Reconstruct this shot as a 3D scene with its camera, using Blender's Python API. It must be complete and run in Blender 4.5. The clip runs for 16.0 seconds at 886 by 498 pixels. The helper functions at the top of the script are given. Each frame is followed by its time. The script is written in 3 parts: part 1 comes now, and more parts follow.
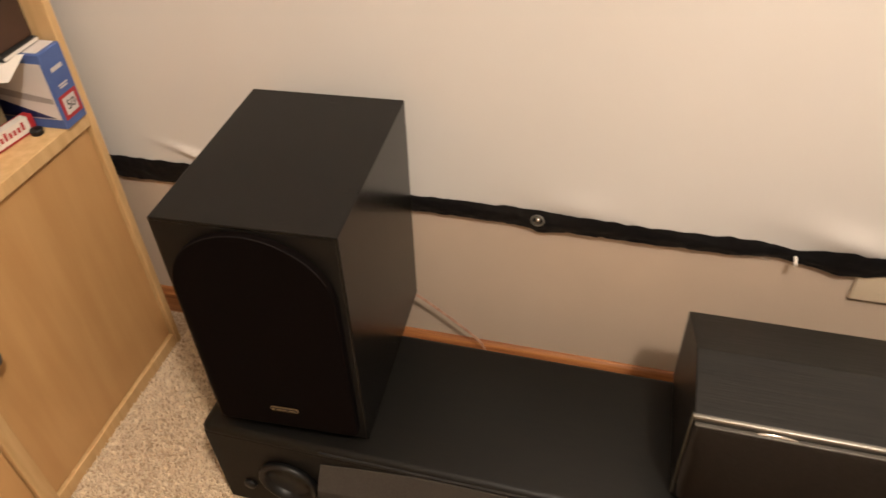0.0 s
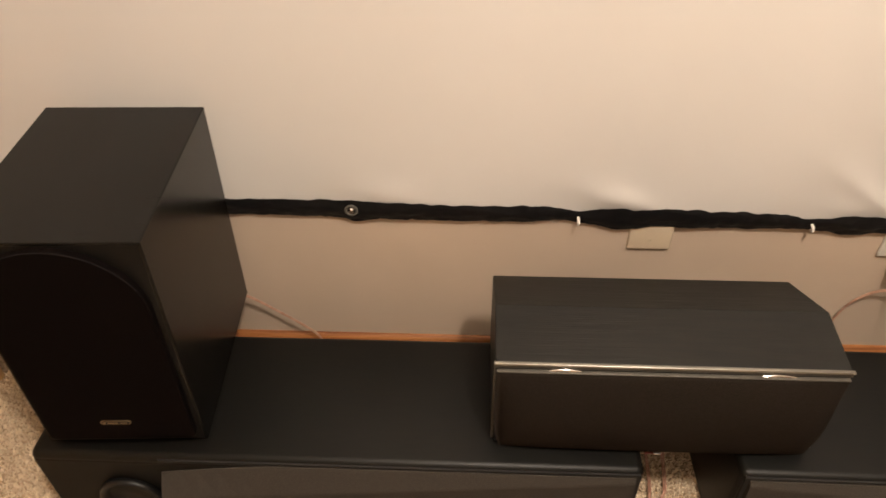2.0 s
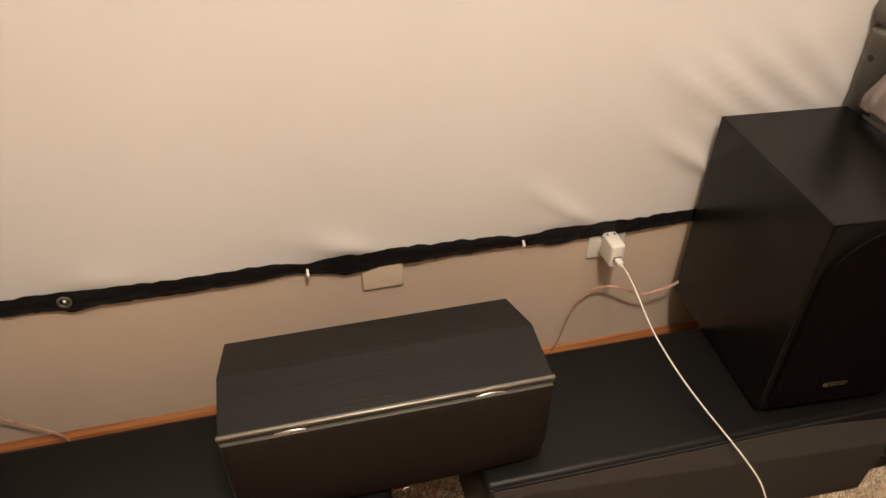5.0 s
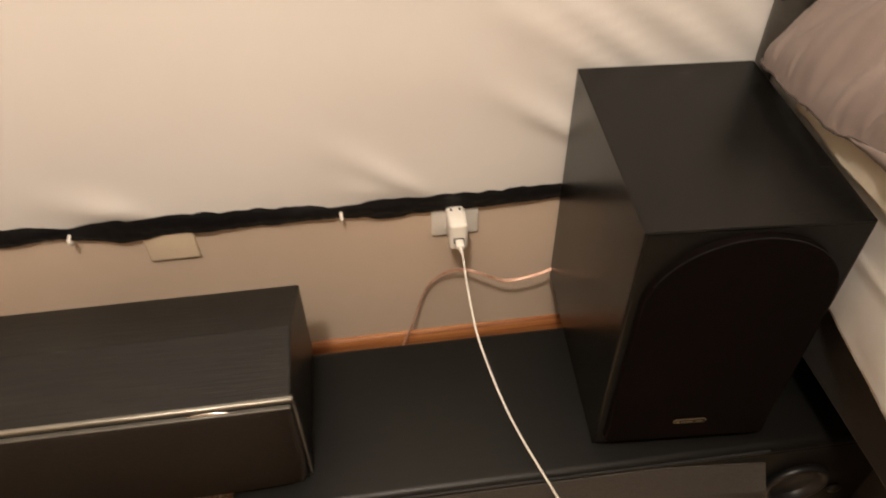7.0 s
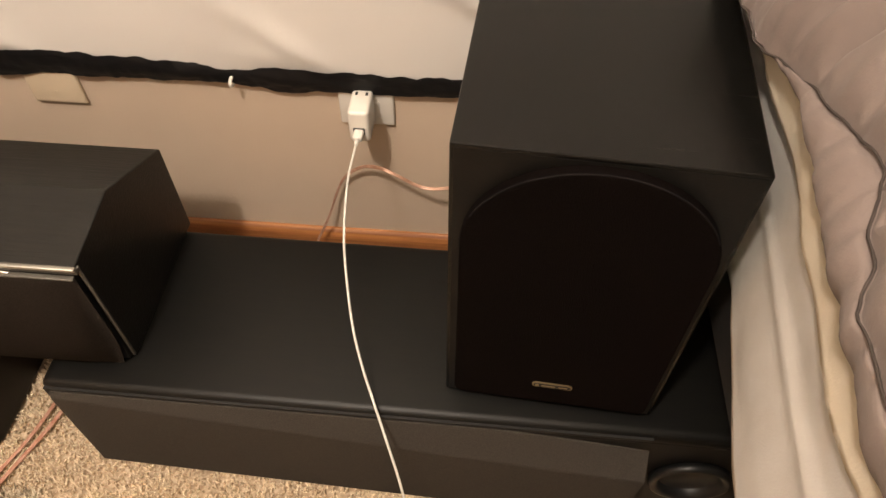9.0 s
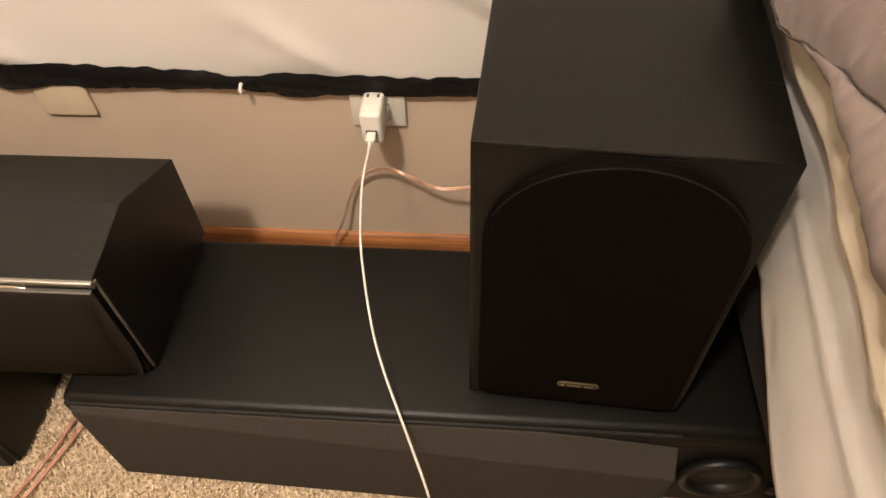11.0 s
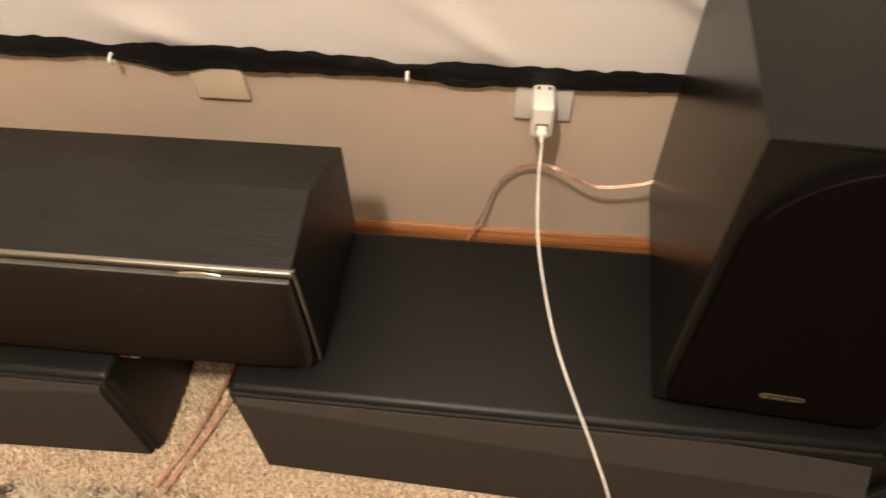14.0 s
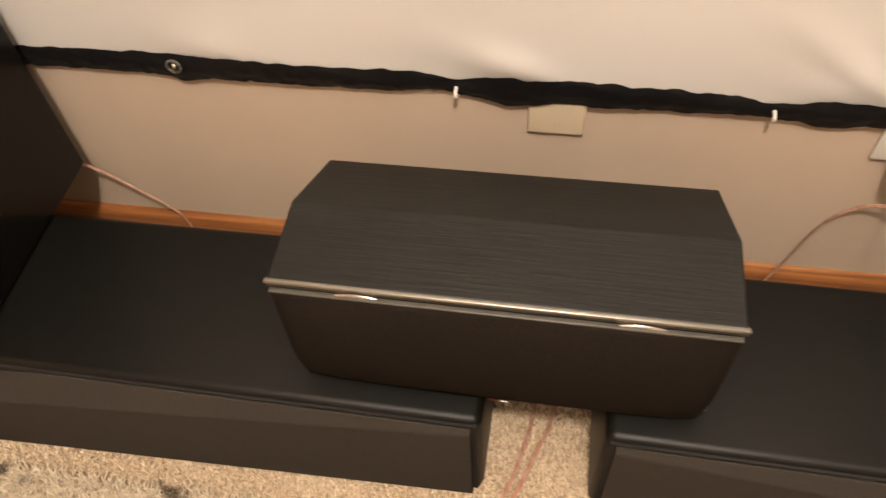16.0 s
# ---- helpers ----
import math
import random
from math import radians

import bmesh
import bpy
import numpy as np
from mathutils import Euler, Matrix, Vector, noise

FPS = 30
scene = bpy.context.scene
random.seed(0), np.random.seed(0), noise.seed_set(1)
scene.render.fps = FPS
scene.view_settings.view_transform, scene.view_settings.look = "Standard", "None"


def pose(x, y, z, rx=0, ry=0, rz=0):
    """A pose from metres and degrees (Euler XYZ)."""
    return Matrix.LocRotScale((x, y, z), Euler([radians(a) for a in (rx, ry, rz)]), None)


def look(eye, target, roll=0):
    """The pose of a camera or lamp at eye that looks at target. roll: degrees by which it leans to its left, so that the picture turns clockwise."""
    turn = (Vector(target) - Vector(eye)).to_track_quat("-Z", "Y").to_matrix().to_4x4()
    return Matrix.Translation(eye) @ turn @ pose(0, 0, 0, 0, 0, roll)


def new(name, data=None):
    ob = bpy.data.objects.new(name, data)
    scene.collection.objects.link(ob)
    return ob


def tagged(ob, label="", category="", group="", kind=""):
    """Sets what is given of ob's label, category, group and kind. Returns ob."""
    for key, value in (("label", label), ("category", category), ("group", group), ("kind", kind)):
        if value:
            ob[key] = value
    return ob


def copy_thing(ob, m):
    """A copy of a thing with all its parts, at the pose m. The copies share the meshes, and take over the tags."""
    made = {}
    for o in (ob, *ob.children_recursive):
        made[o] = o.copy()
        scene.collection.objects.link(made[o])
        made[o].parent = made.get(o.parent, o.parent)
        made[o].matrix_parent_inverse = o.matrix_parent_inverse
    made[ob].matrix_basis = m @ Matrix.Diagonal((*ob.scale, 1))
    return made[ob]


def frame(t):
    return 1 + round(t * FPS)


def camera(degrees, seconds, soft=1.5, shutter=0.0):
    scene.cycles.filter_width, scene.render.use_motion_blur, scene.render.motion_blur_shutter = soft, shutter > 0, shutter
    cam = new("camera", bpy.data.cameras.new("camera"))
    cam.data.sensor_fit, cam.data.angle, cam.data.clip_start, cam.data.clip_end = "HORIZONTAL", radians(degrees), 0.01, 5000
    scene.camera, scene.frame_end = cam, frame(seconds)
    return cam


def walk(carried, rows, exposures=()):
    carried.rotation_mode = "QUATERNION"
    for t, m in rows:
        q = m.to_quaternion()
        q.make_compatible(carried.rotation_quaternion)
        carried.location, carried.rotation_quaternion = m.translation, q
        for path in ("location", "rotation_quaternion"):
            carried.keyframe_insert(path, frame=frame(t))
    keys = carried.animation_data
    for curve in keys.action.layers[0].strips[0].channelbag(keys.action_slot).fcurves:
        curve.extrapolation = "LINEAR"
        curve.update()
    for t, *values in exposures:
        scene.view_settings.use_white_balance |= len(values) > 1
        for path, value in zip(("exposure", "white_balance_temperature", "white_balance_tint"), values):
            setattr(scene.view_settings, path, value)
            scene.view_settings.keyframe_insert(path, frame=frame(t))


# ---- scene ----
cam = camera(64.5, 16.0, soft=1.5, shutter=0.5)
PATH = [
    (0, (-0.343, -0.865, 1.046), (-0.802, 0.587, -0.251), -3.5),
    (0.5, (-0.321, -0.899, 1.061), (-0.626, 0.581, -0.25), -2.6),
    (1, (-0.296, -0.91, 1.06), (-0.506, 0.577, -0.261), -1.8),
    (1.5, (-0.277, -0.922, 1.062), (-0.423, 0.58, -0.251), -1.2),
    (2, (-0.257, -0.923, 1.068), (-0.341, 0.596, -0.229), -0.9),
    (2.5, (-0.239, -0.924, 1.071), (-0.248, 0.608, -0.215), -0.5),
    (3, (-0.212, -0.926, 1.072), (-0.141, 0.614, -0.201), -0.1),
    (3.5, (-0.183, -0.929, 1.08), (0.002, 0.615, -0.179), 0.9),
    (4, (-0.127, -0.928, 1.1), (0.169, 0.614, -0.139), 1.8),
    (4.2, (-0.109, -0.931, 1.106), (0.23, 0.614, -0.117), 1.9),
    (6.3, (0.073, -0.881, 1.093), (0.425, 0.626, -0.174), -1.1),
    (6.5, (0.153, -0.856, 1.074), (0.465, 0.651, -0.203), -0.0),
    (7, (0.337, -0.789, 1.018), (0.517, 0.641, -0.369), -0.9),
    (7.5, (0.442, -0.742, 0.991), (0.548, 0.621, -0.468), 0.3),
    (8, (0.577, -0.712, 0.962), (0.568, 0.613, -0.536), 1.1),
    (8.5, (0.61, -0.702, 0.916), (0.531, 0.561, -0.632), 1.0),
    (9, (0.611, -0.703, 0.914), (0.511, 0.536, -0.653), 0.3),
    (11.5, (0.595, -0.692, 0.901), (0.475, 0.546, -0.665), -2.8),
    (12, (0.59, -0.686, 0.894), (0.473, 0.552, -0.672), -2.9),
    (12.5, (0.579, -0.683, 0.891), (0.459, 0.556, -0.675), -2.8),
    (13, (0.559, -0.685, 0.892), (0.426, 0.552, -0.674), -2.7),
    (13.5, (0.505, -0.693, 0.889), (0.354, 0.54, -0.679), -2.4),
    (14, (0.419, -0.694, 0.89), (0.245, 0.531, -0.681), -2.3),
    (14.5, (0.313, -0.702, 0.879), (0.105, 0.524, -0.688), -2.9),
    (15, (0.205, -0.698, 0.88), (-0.046, 0.52, -0.687), -3.9),
    (15.5, (0.112, -0.702, 0.908), (-0.16, 0.521, -0.651), -4.5),
    (16, (0.041, -0.696, 0.914), (-0.247, 0.524, -0.645), -5.0),
]
walk(cam, [(t, look(eye, target, roll)) for t, eye, target, roll in PATH],
     [(0.0, 0.08), (2.5, 0.02), (4.2, -0.13), (6.3, -0.22), (7.0, -0.04), (8.0, 0.03), (8.6, 0.24), (16.0, 0.27)])

# ---- light ----
world = bpy.data.worlds.new("world")
scene.world = world
world.use_nodes = True
world.node_tree.nodes["Background"].inputs[0].default_value = (1.0, 0.82, 0.62, 1)
world.node_tree.nodes["Background"].inputs[1].default_value = 0.02
LAMP_AT = (0.14, -1.13, 2.16)
LAMP_WATTS = 103.0
SIDE_AT = (2.35, -1.15, 1.25)
SIDE_WATTS = 17.0
WARM = (1.0, 0.862, 0.728)


# ---- node helpers and materials ----
def material(name, base, rough=0.6, metal=0.0, spec=0.5, dark=None, scale=40.0, stretch=(1, 1, 1), mix=1.0,
             bump=0.0, bump_scale=200.0, bump_stretch=None, sheen=0.0, big=None, coords="Object", coat=0.0, detail=6.0,
             ramp=(0.35, 0.65), rough_var=0.0):
    """A procedural surface: base colour mottled towards dark at one scale and towards big at a larger one, with a fine bump."""
    m = bpy.data.materials.new(name)
    m.use_nodes = True
    nt = m.node_tree
    n, l = nt.nodes, nt.links
    p = n["Principled BSDF"]
    p.inputs["Roughness"].default_value = rough
    p.inputs["Metallic"].default_value = metal
    p.inputs["Specular IOR Level"].default_value = spec
    p.inputs["Sheen Weight"].default_value = sheen
    p.inputs["Coat Weight"].default_value = coat
    p.inputs["Base Color"].default_value = (*base, 1)
    tc = n.new("ShaderNodeTexCoord")

    def noise_at(sc, st, det=6.0):
        mp = n.new("ShaderNodeMapping")
        mp.inputs["Scale"].default_value = st
        l.new(tc.outputs[coords], mp.inputs["Vector"])
        t = n.new("ShaderNodeTexNoise")
        t.inputs["Scale"].default_value = sc
        t.inputs["Detail"].default_value = det
        l.new(mp.outputs[0], t.inputs["Vector"])
        return t

    colour = None
    if dark is not None:
        t = noise_at(scale, stretch, detail)
        r = n.new("ShaderNodeValToRGB")
        r.color_ramp.elements[0].position, r.color_ramp.elements[1].position = ramp
        a = [b * (1 - mix) + d * mix for b, d in zip(base, dark)]
        r.color_ramp.elements[0].color, r.color_ramp.elements[1].color = (*a, 1), (*base, 1)
        l.new(t.outputs["Fac"], r.inputs["Fac"])
        colour = r.outputs["Color"]
        if rough_var:
            mr = n.new("ShaderNodeMapRange")
            mr.inputs["To Min"].default_value, mr.inputs["To Max"].default_value = rough - rough_var, rough + rough_var
            l.new(t.outputs["Fac"], mr.inputs["Value"])
            l.new(mr.outputs[0], p.inputs["Roughness"])
    if big is not None:
        t2 = noise_at(big[1], (1, 1, 1), 3.0)
        r2 = n.new("ShaderNodeValToRGB")
        r2.color_ramp.elements[0].position, r2.color_ramp.elements[1].position = 0.4, 0.7
        r2.color_ramp.elements[0].color, r2.color_ramp.elements[1].color = (1, 1, 1, 1), (*big[0], 1)
        l.new(t2.outputs["Fac"], r2.inputs["Fac"])
        mx = n.new("ShaderNodeMix")
        mx.data_type, mx.blend_type = "RGBA", "MULTIPLY"
        mx.inputs[0].default_value = 1.0
        if colour is not None:
            l.new(colour, mx.inputs[6])
        else:
            mx.inputs[6].default_value = (*base, 1)
        l.new(r2.outputs["Color"], mx.inputs[7])
        colour = mx.outputs[2]
    if colour is not None:
        l.new(colour, p.inputs["Base Color"])
    if bump:
        tb = noise_at(bump_scale, bump_stretch or (1, 1, 1), 4.0)
        b = n.new("ShaderNodeBump")
        b.inputs["Strength"].default_value = bump
        b.inputs["Distance"].default_value = 0.001
        l.new(tb.outputs["Fac"], b.inputs["Height"])
        l.new(b.outputs[0], p.inputs["Normal"])
    return m


def weave(name, a, b, pitch, rough=0.85, bump=0.5, spec=0.12):
    """Knitted or woven cloth: a fine grid of threads."""
    m = material(name, a, rough, spec=spec)
    nt = m.node_tree
    n, l = nt.nodes, nt.links
    p = n["Principled BSDF"]
    tc = n.new("ShaderNodeTexCoord")
    v = n.new("ShaderNodeTexVoronoi")
    v.inputs["Scale"].default_value = 1.0 / pitch
    v.inputs["Randomness"].default_value = 0.95
    l.new(tc.outputs["Object"], v.inputs["Vector"])
    r = n.new("ShaderNodeValToRGB")
    r.color_ramp.elements[0].position, r.color_ramp.elements[1].position = 0.15, 0.6
    r.color_ramp.elements[0].color, r.color_ramp.elements[1].color = (*a, 1), (*b, 1)
    l.new(v.outputs["Distance"], r.inputs["Fac"])
    l.new(r.outputs["Color"], p.inputs["Base Color"])
    bp = n.new("ShaderNodeBump")
    bp.inputs["Strength"].default_value, bp.inputs["Distance"].default_value = bump, 0.0006
    bp.invert = True
    l.new(v.outputs["Distance"], bp.inputs["Height"])
    l.new(bp.outputs[0], p.inputs["Normal"])
    return m


ASH = material("black_ash", (0.0052, 0.0048, 0.0040), 0.26, spec=0.24, dark=(0.004, 0.004, 0.0037), scale=22, stretch=(0.6, 9, 9),
               bump=0.06, bump_scale=60, bump_stretch=(0.5, 9, 9), rough_var=0.03, big=((0.7, 0.7, 0.7), 5))
ASH_GRAIN = material("black_ash_coarse", (0.010, 0.0096, 0.0078), 0.44, spec=0.34, dark=(0.005, 0.0048, 0.0045), scale=16, stretch=(0.7, 10, 10),
                     bump=0.5, bump_scale=42, bump_stretch=(0.45, 9, 9), rough_var=0.10, big=((0.7, 0.7, 0.7), 6))
ASH_TOWER = material("black_ash_satin", (0.0055, 0.0054, 0.0040), 0.45, spec=0.27, dark=(0.004, 0.0038, 0.0036), scale=30, stretch=(0.7, 6, 6),
                     bump=0.10, bump_scale=90, bump_stretch=(0.6, 5, 5), rough_var=0.06, big=((0.75, 0.75, 0.75), 4))
BAFFLE = material("black_baffle", (0.007, 0.0062, 0.0052), 0.5, spec=0.20, dark=(0.004, 0.004, 0.0037), scale=30, bump=0.15, bump_scale=400)
CLOTH = weave("grille_cloth_black", (0.0060, 0.0038, 0.0036), (0.0028, 0.0018, 0.0016), 0.0011, spec=0.04)
CLOTH_BROWN = weave("grille_cloth_brown", (0.046, 0.036, 0.028), (0.025, 0.019, 0.015), 0.0010, bump=0.3)
CLOTH_GREY = weave("grille_cloth_charcoal", (0.065, 0.057, 0.049), (0.042, 0.037, 0.032), 0.0012, bump=0.25)
CLOTH_LIT_EDGE = material("grille_lit_edge", (0.010, 0.008, 0.0078), 0.85, spec=0.10, dark=(0.006, 0.005, 0.005), scale=80)
PLASTIC = material("black_plastic", (0.008, 0.008, 0.008), 0.40, spec=0.35, dark=(0.008, 0.008, 0.008), scale=30, bump=0.05)
# near-black that stands for shade in the gaps round the tower grilles
GAP_SHADE = material("gap_shade_black", (0.006, 0.006, 0.006), 0.7)
SILVER = material("brushed_aluminium", (0.42, 0.405, 0.365), 0.40, metal=1.0, dark=(0.30, 0.29, 0.262), scale=60, stretch=(0.3, 8, 8), bump=0.1)
CHROME = material("chrome", (0.75, 0.73, 0.7), 0.12, metal=1.0)
GOLD = material("badge_gold", (0.40, 0.34, 0.22), 0.35, metal=1.0)
SCREEN = material("screen_white", (0.705, 0.688, 0.662), 0.75, spec=0.2, dark=(0.68, 0.662, 0.634), scale=3, bump=0.08, bump_scale=900)
VELVET = material("black_velvet", (0.0045, 0.004, 0.0045), 0.55, spec=0.26, dark=(0.0025, 0.0025, 0.003), scale=60, bump=0.9, bump_scale=120,
                  bump_stretch=(0.4, 1, 1), sheen=0.03)
WALL = material("taupe_paint", (0.60, 0.485, 0.378), 0.7, spec=0.3, dark=(0.57, 0.46, 0.356), scale=6, bump=0.25, bump_scale=350, coords="Object")
CEIL = material("ceiling_white", (0.78, 0.75, 0.7), 0.9, dark=(0.7, 0.67, 0.62), scale=60, bump=0.5, bump_scale=120)
OAK = material("oak_trim", (0.43, 0.175, 0.055), 0.42, dark=(0.23, 0.075, 0.022), scale=14, stretch=(0.25, 6, 14), bump=0.12, bump_scale=40, bump_stretch=(0.3, 6, 10), coat=0.15)
BIRCH = material("birch_laminate", (0.60, 0.36, 0.155), 0.42, dark=(0.545, 0.315, 0.13), scale=9, stretch=(4, 4, 0.4), bump=0.05, bump_scale=30, bump_stretch=(6, 6, 0.5), big=((0.9, 0.88, 0.85), 4))
BIRCH_EDGE = material("birch_edge", (0.66, 0.45, 0.22), 0.5, dark=(0.57, 0.365, 0.165), scale=16, stretch=(5, 5, 0.4))
CARPET = material("carpet_backing", (0.66, 0.54, 0.40), 0.95, spec=0.1, dark=(0.36, 0.26, 0.17), scale=160, bump=1.0, bump_scale=260, big=((0.85, 0.83, 0.8), 9))
COPPER_CLEAR = material("copper_in_clear_jacket", (0.66, 0.40, 0.30), 0.3, metal=0.15, dark=(0.50, 0.24, 0.16), scale=70, coat=0.7)
COPPER = material("copper_strands", (0.70, 0.45, 0.34), 0.28, metal=0.45, dark=(0.52, 0.29, 0.20), scale=90, stretch=(1, 1, 1), coat=0.6)
WHITE_PLASTIC = material("white_plastic", (0.80, 0.77, 0.71), 0.32, dark=(0.76, 0.73, 0.67), scale=20, coat=0.1)
IVORY = material("ivory_plate", (0.76, 0.64, 0.475), 0.4, dark=(0.73, 0.61, 0.45), scale=20)
TAPE = material("clear_tape", (0.66, 0.565, 0.47), 0.22, dark=(0.46, 0.375, 0.30), scale=90, bump=0.6, bump_scale=80)
SHEET = material("white_sheet", (0.86, 0.835, 0.80), 0.85, spec=0.15, dark=(0.82, 0.79, 0.75), scale=30, bump=0.2, bump_scale=700)
CREAM = material("cream_sheet", (0.82, 0.745, 0.615), 0.85, spec=0.15, dark=(0.78, 0.70, 0.57), scale=30, bump=0.2, bump_scale=700)
QUILT = material("taupe_comforter", (0.195, 0.157, 0.142), 0.8, spec=0.2, dark=(0.172, 0.138, 0.125), scale=14, bump=0.35, bump_scale=500, sheen=0.08)
SEAM_SHADE = material("seam_groove_shade", (0.05, 0.038, 0.032), 0.8, dark=(0.035, 0.026, 0.022), scale=60, bump=0.4, bump_scale=500)
PEWTER = material("pewter_paint", (0.115, 0.107, 0.092), 0.42, metal=0.1, dark=(0.09, 0.084, 0.073), scale=60, bump=0.25, bump_scale=150)
RAIL = material("bed_rail_dark", (0.030, 0.028, 0.026), 0.45, dark=(0.02, 0.019, 0.018), scale=25, bump=0.2, bump_scale=120)
BLUE = material("box_blue", (0.075, 0.135, 0.36), 0.45, dark=(0.06, 0.11, 0.31), scale=20)
NAVY = material("box_navy", (0.016, 0.025, 0.11), 0.45, dark=(0.012, 0.02, 0.09), scale=20)
CARD = material("box_white", (0.66, 0.62, 0.60), 0.5, dark=(0.6, 0.56, 0.54), scale=15)
PAPER = material("paper_white", (0.74, 0.70, 0.65), 0.7, dark=(0.7, 0.66, 0.61), scale=15)
RED = material("print_red", (0.42, 0.025, 0.03), 0.45, dark=(0.36, 0.02, 0.025), scale=20)
RED_DULL = material("badge_red", (0.15, 0.022, 0.016), 0.5, dark=(0.11, 0.016, 0.012), scale=60)
INK = material("print_black", (0.02, 0.02, 0.02), 0.6)
GREY_PRINT = material("print_grey", (0.38, 0.34, 0.33), 0.5, dark=(0.30, 0.27, 0.26), scale=20)
DEEP_BROWN = material("dark_brown", (0.06, 0.027, 0.013), 0.7, dark=(0.042, 0.02, 0.010), scale=12)
OLIVE = material("olive_fabric", (0.23, 0.18, 0.10), 0.8, dark=(0.18, 0.14, 0.075), scale=30)


# ---- mesh helpers ----
def part(name, bm, mat, parent=None, label="", smooth=False):
    """Links a bmesh as one mesh object, under parent where given."""
    me = bpy.data.meshes.new(name)
    bmesh.ops.recalc_face_normals(bm, faces=bm.faces)
    if smooth:
        for f in bm.faces:
            f.smooth = True
    bm.to_mesh(me)
    bm.free()
    me.materials.append(mat)
    ob = new(name, me)
    if parent is not None:
        ob.parent = parent
    if label:
        ob["label"] = label
    return ob


def thing(name, label, category, at=None, group=""):
    ob = new(name)
    ob.empty_display_size = 0.05
    if at is not None:
        ob.matrix_basis = at
    return tagged(ob, label, category, group)


def block(x0, x1, y0, y1, z0, z1, bevel=0.0, seg=2, bm=None):
    """A box with rounded edges, added to bm."""
    b = bmesh.new()
    bmesh.ops.create_cube(b, size=1)
    for v in b.verts:
        v.co = Vector((x0 + (v.co.x + 0.5) * (x1 - x0), y0 + (v.co.y + 0.5) * (y1 - y0), z0 + (v.co.z + 0.5) * (z1 - z0)))
    if bevel:
        bmesh.ops.bevel(b, geom=list(b.edges), offset=bevel, segments=seg, profile=0.5, affect="EDGES")
    return into(bm, b)


def into(bm, b):
    """Adds bmesh b to bm (or returns b)."""
    if bm is None:
        return b
    me = bpy.data.meshes.new("tmp")
    b.to_mesh(me)
    b.free()
    bm.from_mesh(me)
    bpy.data.meshes.remove(me)
    return bm


def prism(outline, axis, lo, hi, bevel=0.0, seg=2, bm=None):
    """A flat outline (pairs) drawn out along an axis from lo to hi. Axis x: pairs are y, z; y: x, z; z: x, y."""
    b = bmesh.new()
    put = {"x": lambda p, a: (a, p[0], p[1]), "y": lambda p, a: (p[0], a, p[1]), "z": lambda p, a: (p[0], p[1], a)}[axis]
    low = [b.verts.new(put(p, lo)) for p in outline]
    high = [b.verts.new(put(p, hi)) for p in outline]
    b.faces.new(low)
    b.faces.new(high[::-1])
    for i in range(len(outline)):
        k = (i + 1) % len(outline)
        b.faces.new((low[i], high[i], high[k], low[k]))
    bmesh.ops.recalc_face_normals(b, faces=b.faces)
    if bevel:
        bmesh.ops.bevel(b, geom=list(b.edges), offset=bevel, segments=seg, profile=0.5, affect="EDGES")
    return into(bm, b)


def smooth_line(points, steps=8):
    """A Catmull-Rom line through points."""
    p = [Vector(q) for q in points]
    p = [2 * p[0] - p[1], *p, 2 * p[-1] - p[-2]]
    out = []
    for i in range(1, len(p) - 2):
        for k in range(steps):
            t = k / steps
            a, b, c, d = p[i - 1:i + 3]
            out.append(0.5 * ((2 * b) + (c - a) * t + (2 * a - 5 * b + 4 * c - d) * t * t + (3 * b - a - 3 * c + d) * t ** 3))
    return out + [p[-2]]


def tube(points, r, n=8, bm=None, off=(0, 0, 0)):
    """A round rod along a line, with closed ends."""
    b = bmesh.new()
    pts = [Vector(q) + Vector(off) for q in points]
    rings, up = [], Vector((0.13, 0.21, 0.97))
    for i, q in enumerate(pts):
        d = (pts[min(i + 1, len(pts) - 1)] - pts[max(i - 1, 0)]).normalized()
        s = d.cross(up)
        s = s.normalized() if s.length > 1e-4 else Vector((1, 0, 0))
        up = s.cross(d).normalized()
        rings.append([b.verts.new(q + r * (math.cos(2 * math.pi * k / n) * s + math.sin(2 * math.pi * k / n) * up)) for k in range(n)])
    for a, c in zip(rings, rings[1:]):
        for k in range(n):
            b.faces.new((a[k], a[(k + 1) % n], c[(k + 1) % n], c[k]))
    b.faces.new(rings[0][::-1])
    b.faces.new(rings[-1])
    return into(bm, b)


def lathe(profile, at=(0, 0, 0), axis="z", n=32, bm=None):
    """Turns pairs (radius, height) round an axis."""
    b = bmesh.new()
    rings = []
    for r, h in profile:
        ring = []
        for k in range(n):
            a = 2 * math.pi * k / n
            p = {"z": (r * math.cos(a), r * math.sin(a), h), "y": (r * math.cos(a), h, r * math.sin(a)), "x": (h, r * math.cos(a), r * math.sin(a))}[axis]
            ring.append(b.verts.new(Vector(p) + Vector(at)))
        rings.append(ring)
    for a, c in zip(rings, rings[1:]):
        for k in range(n):
            b.faces.new((a[k], a[(k + 1) % n], c[(k + 1) % n], c[k]))
    b.faces.new(rings[0][::-1])
    b.faces.new(rings[-1])
    bmesh.ops.remove_doubles(b, verts=b.verts, dist=1e-6)
    return into(bm, b)


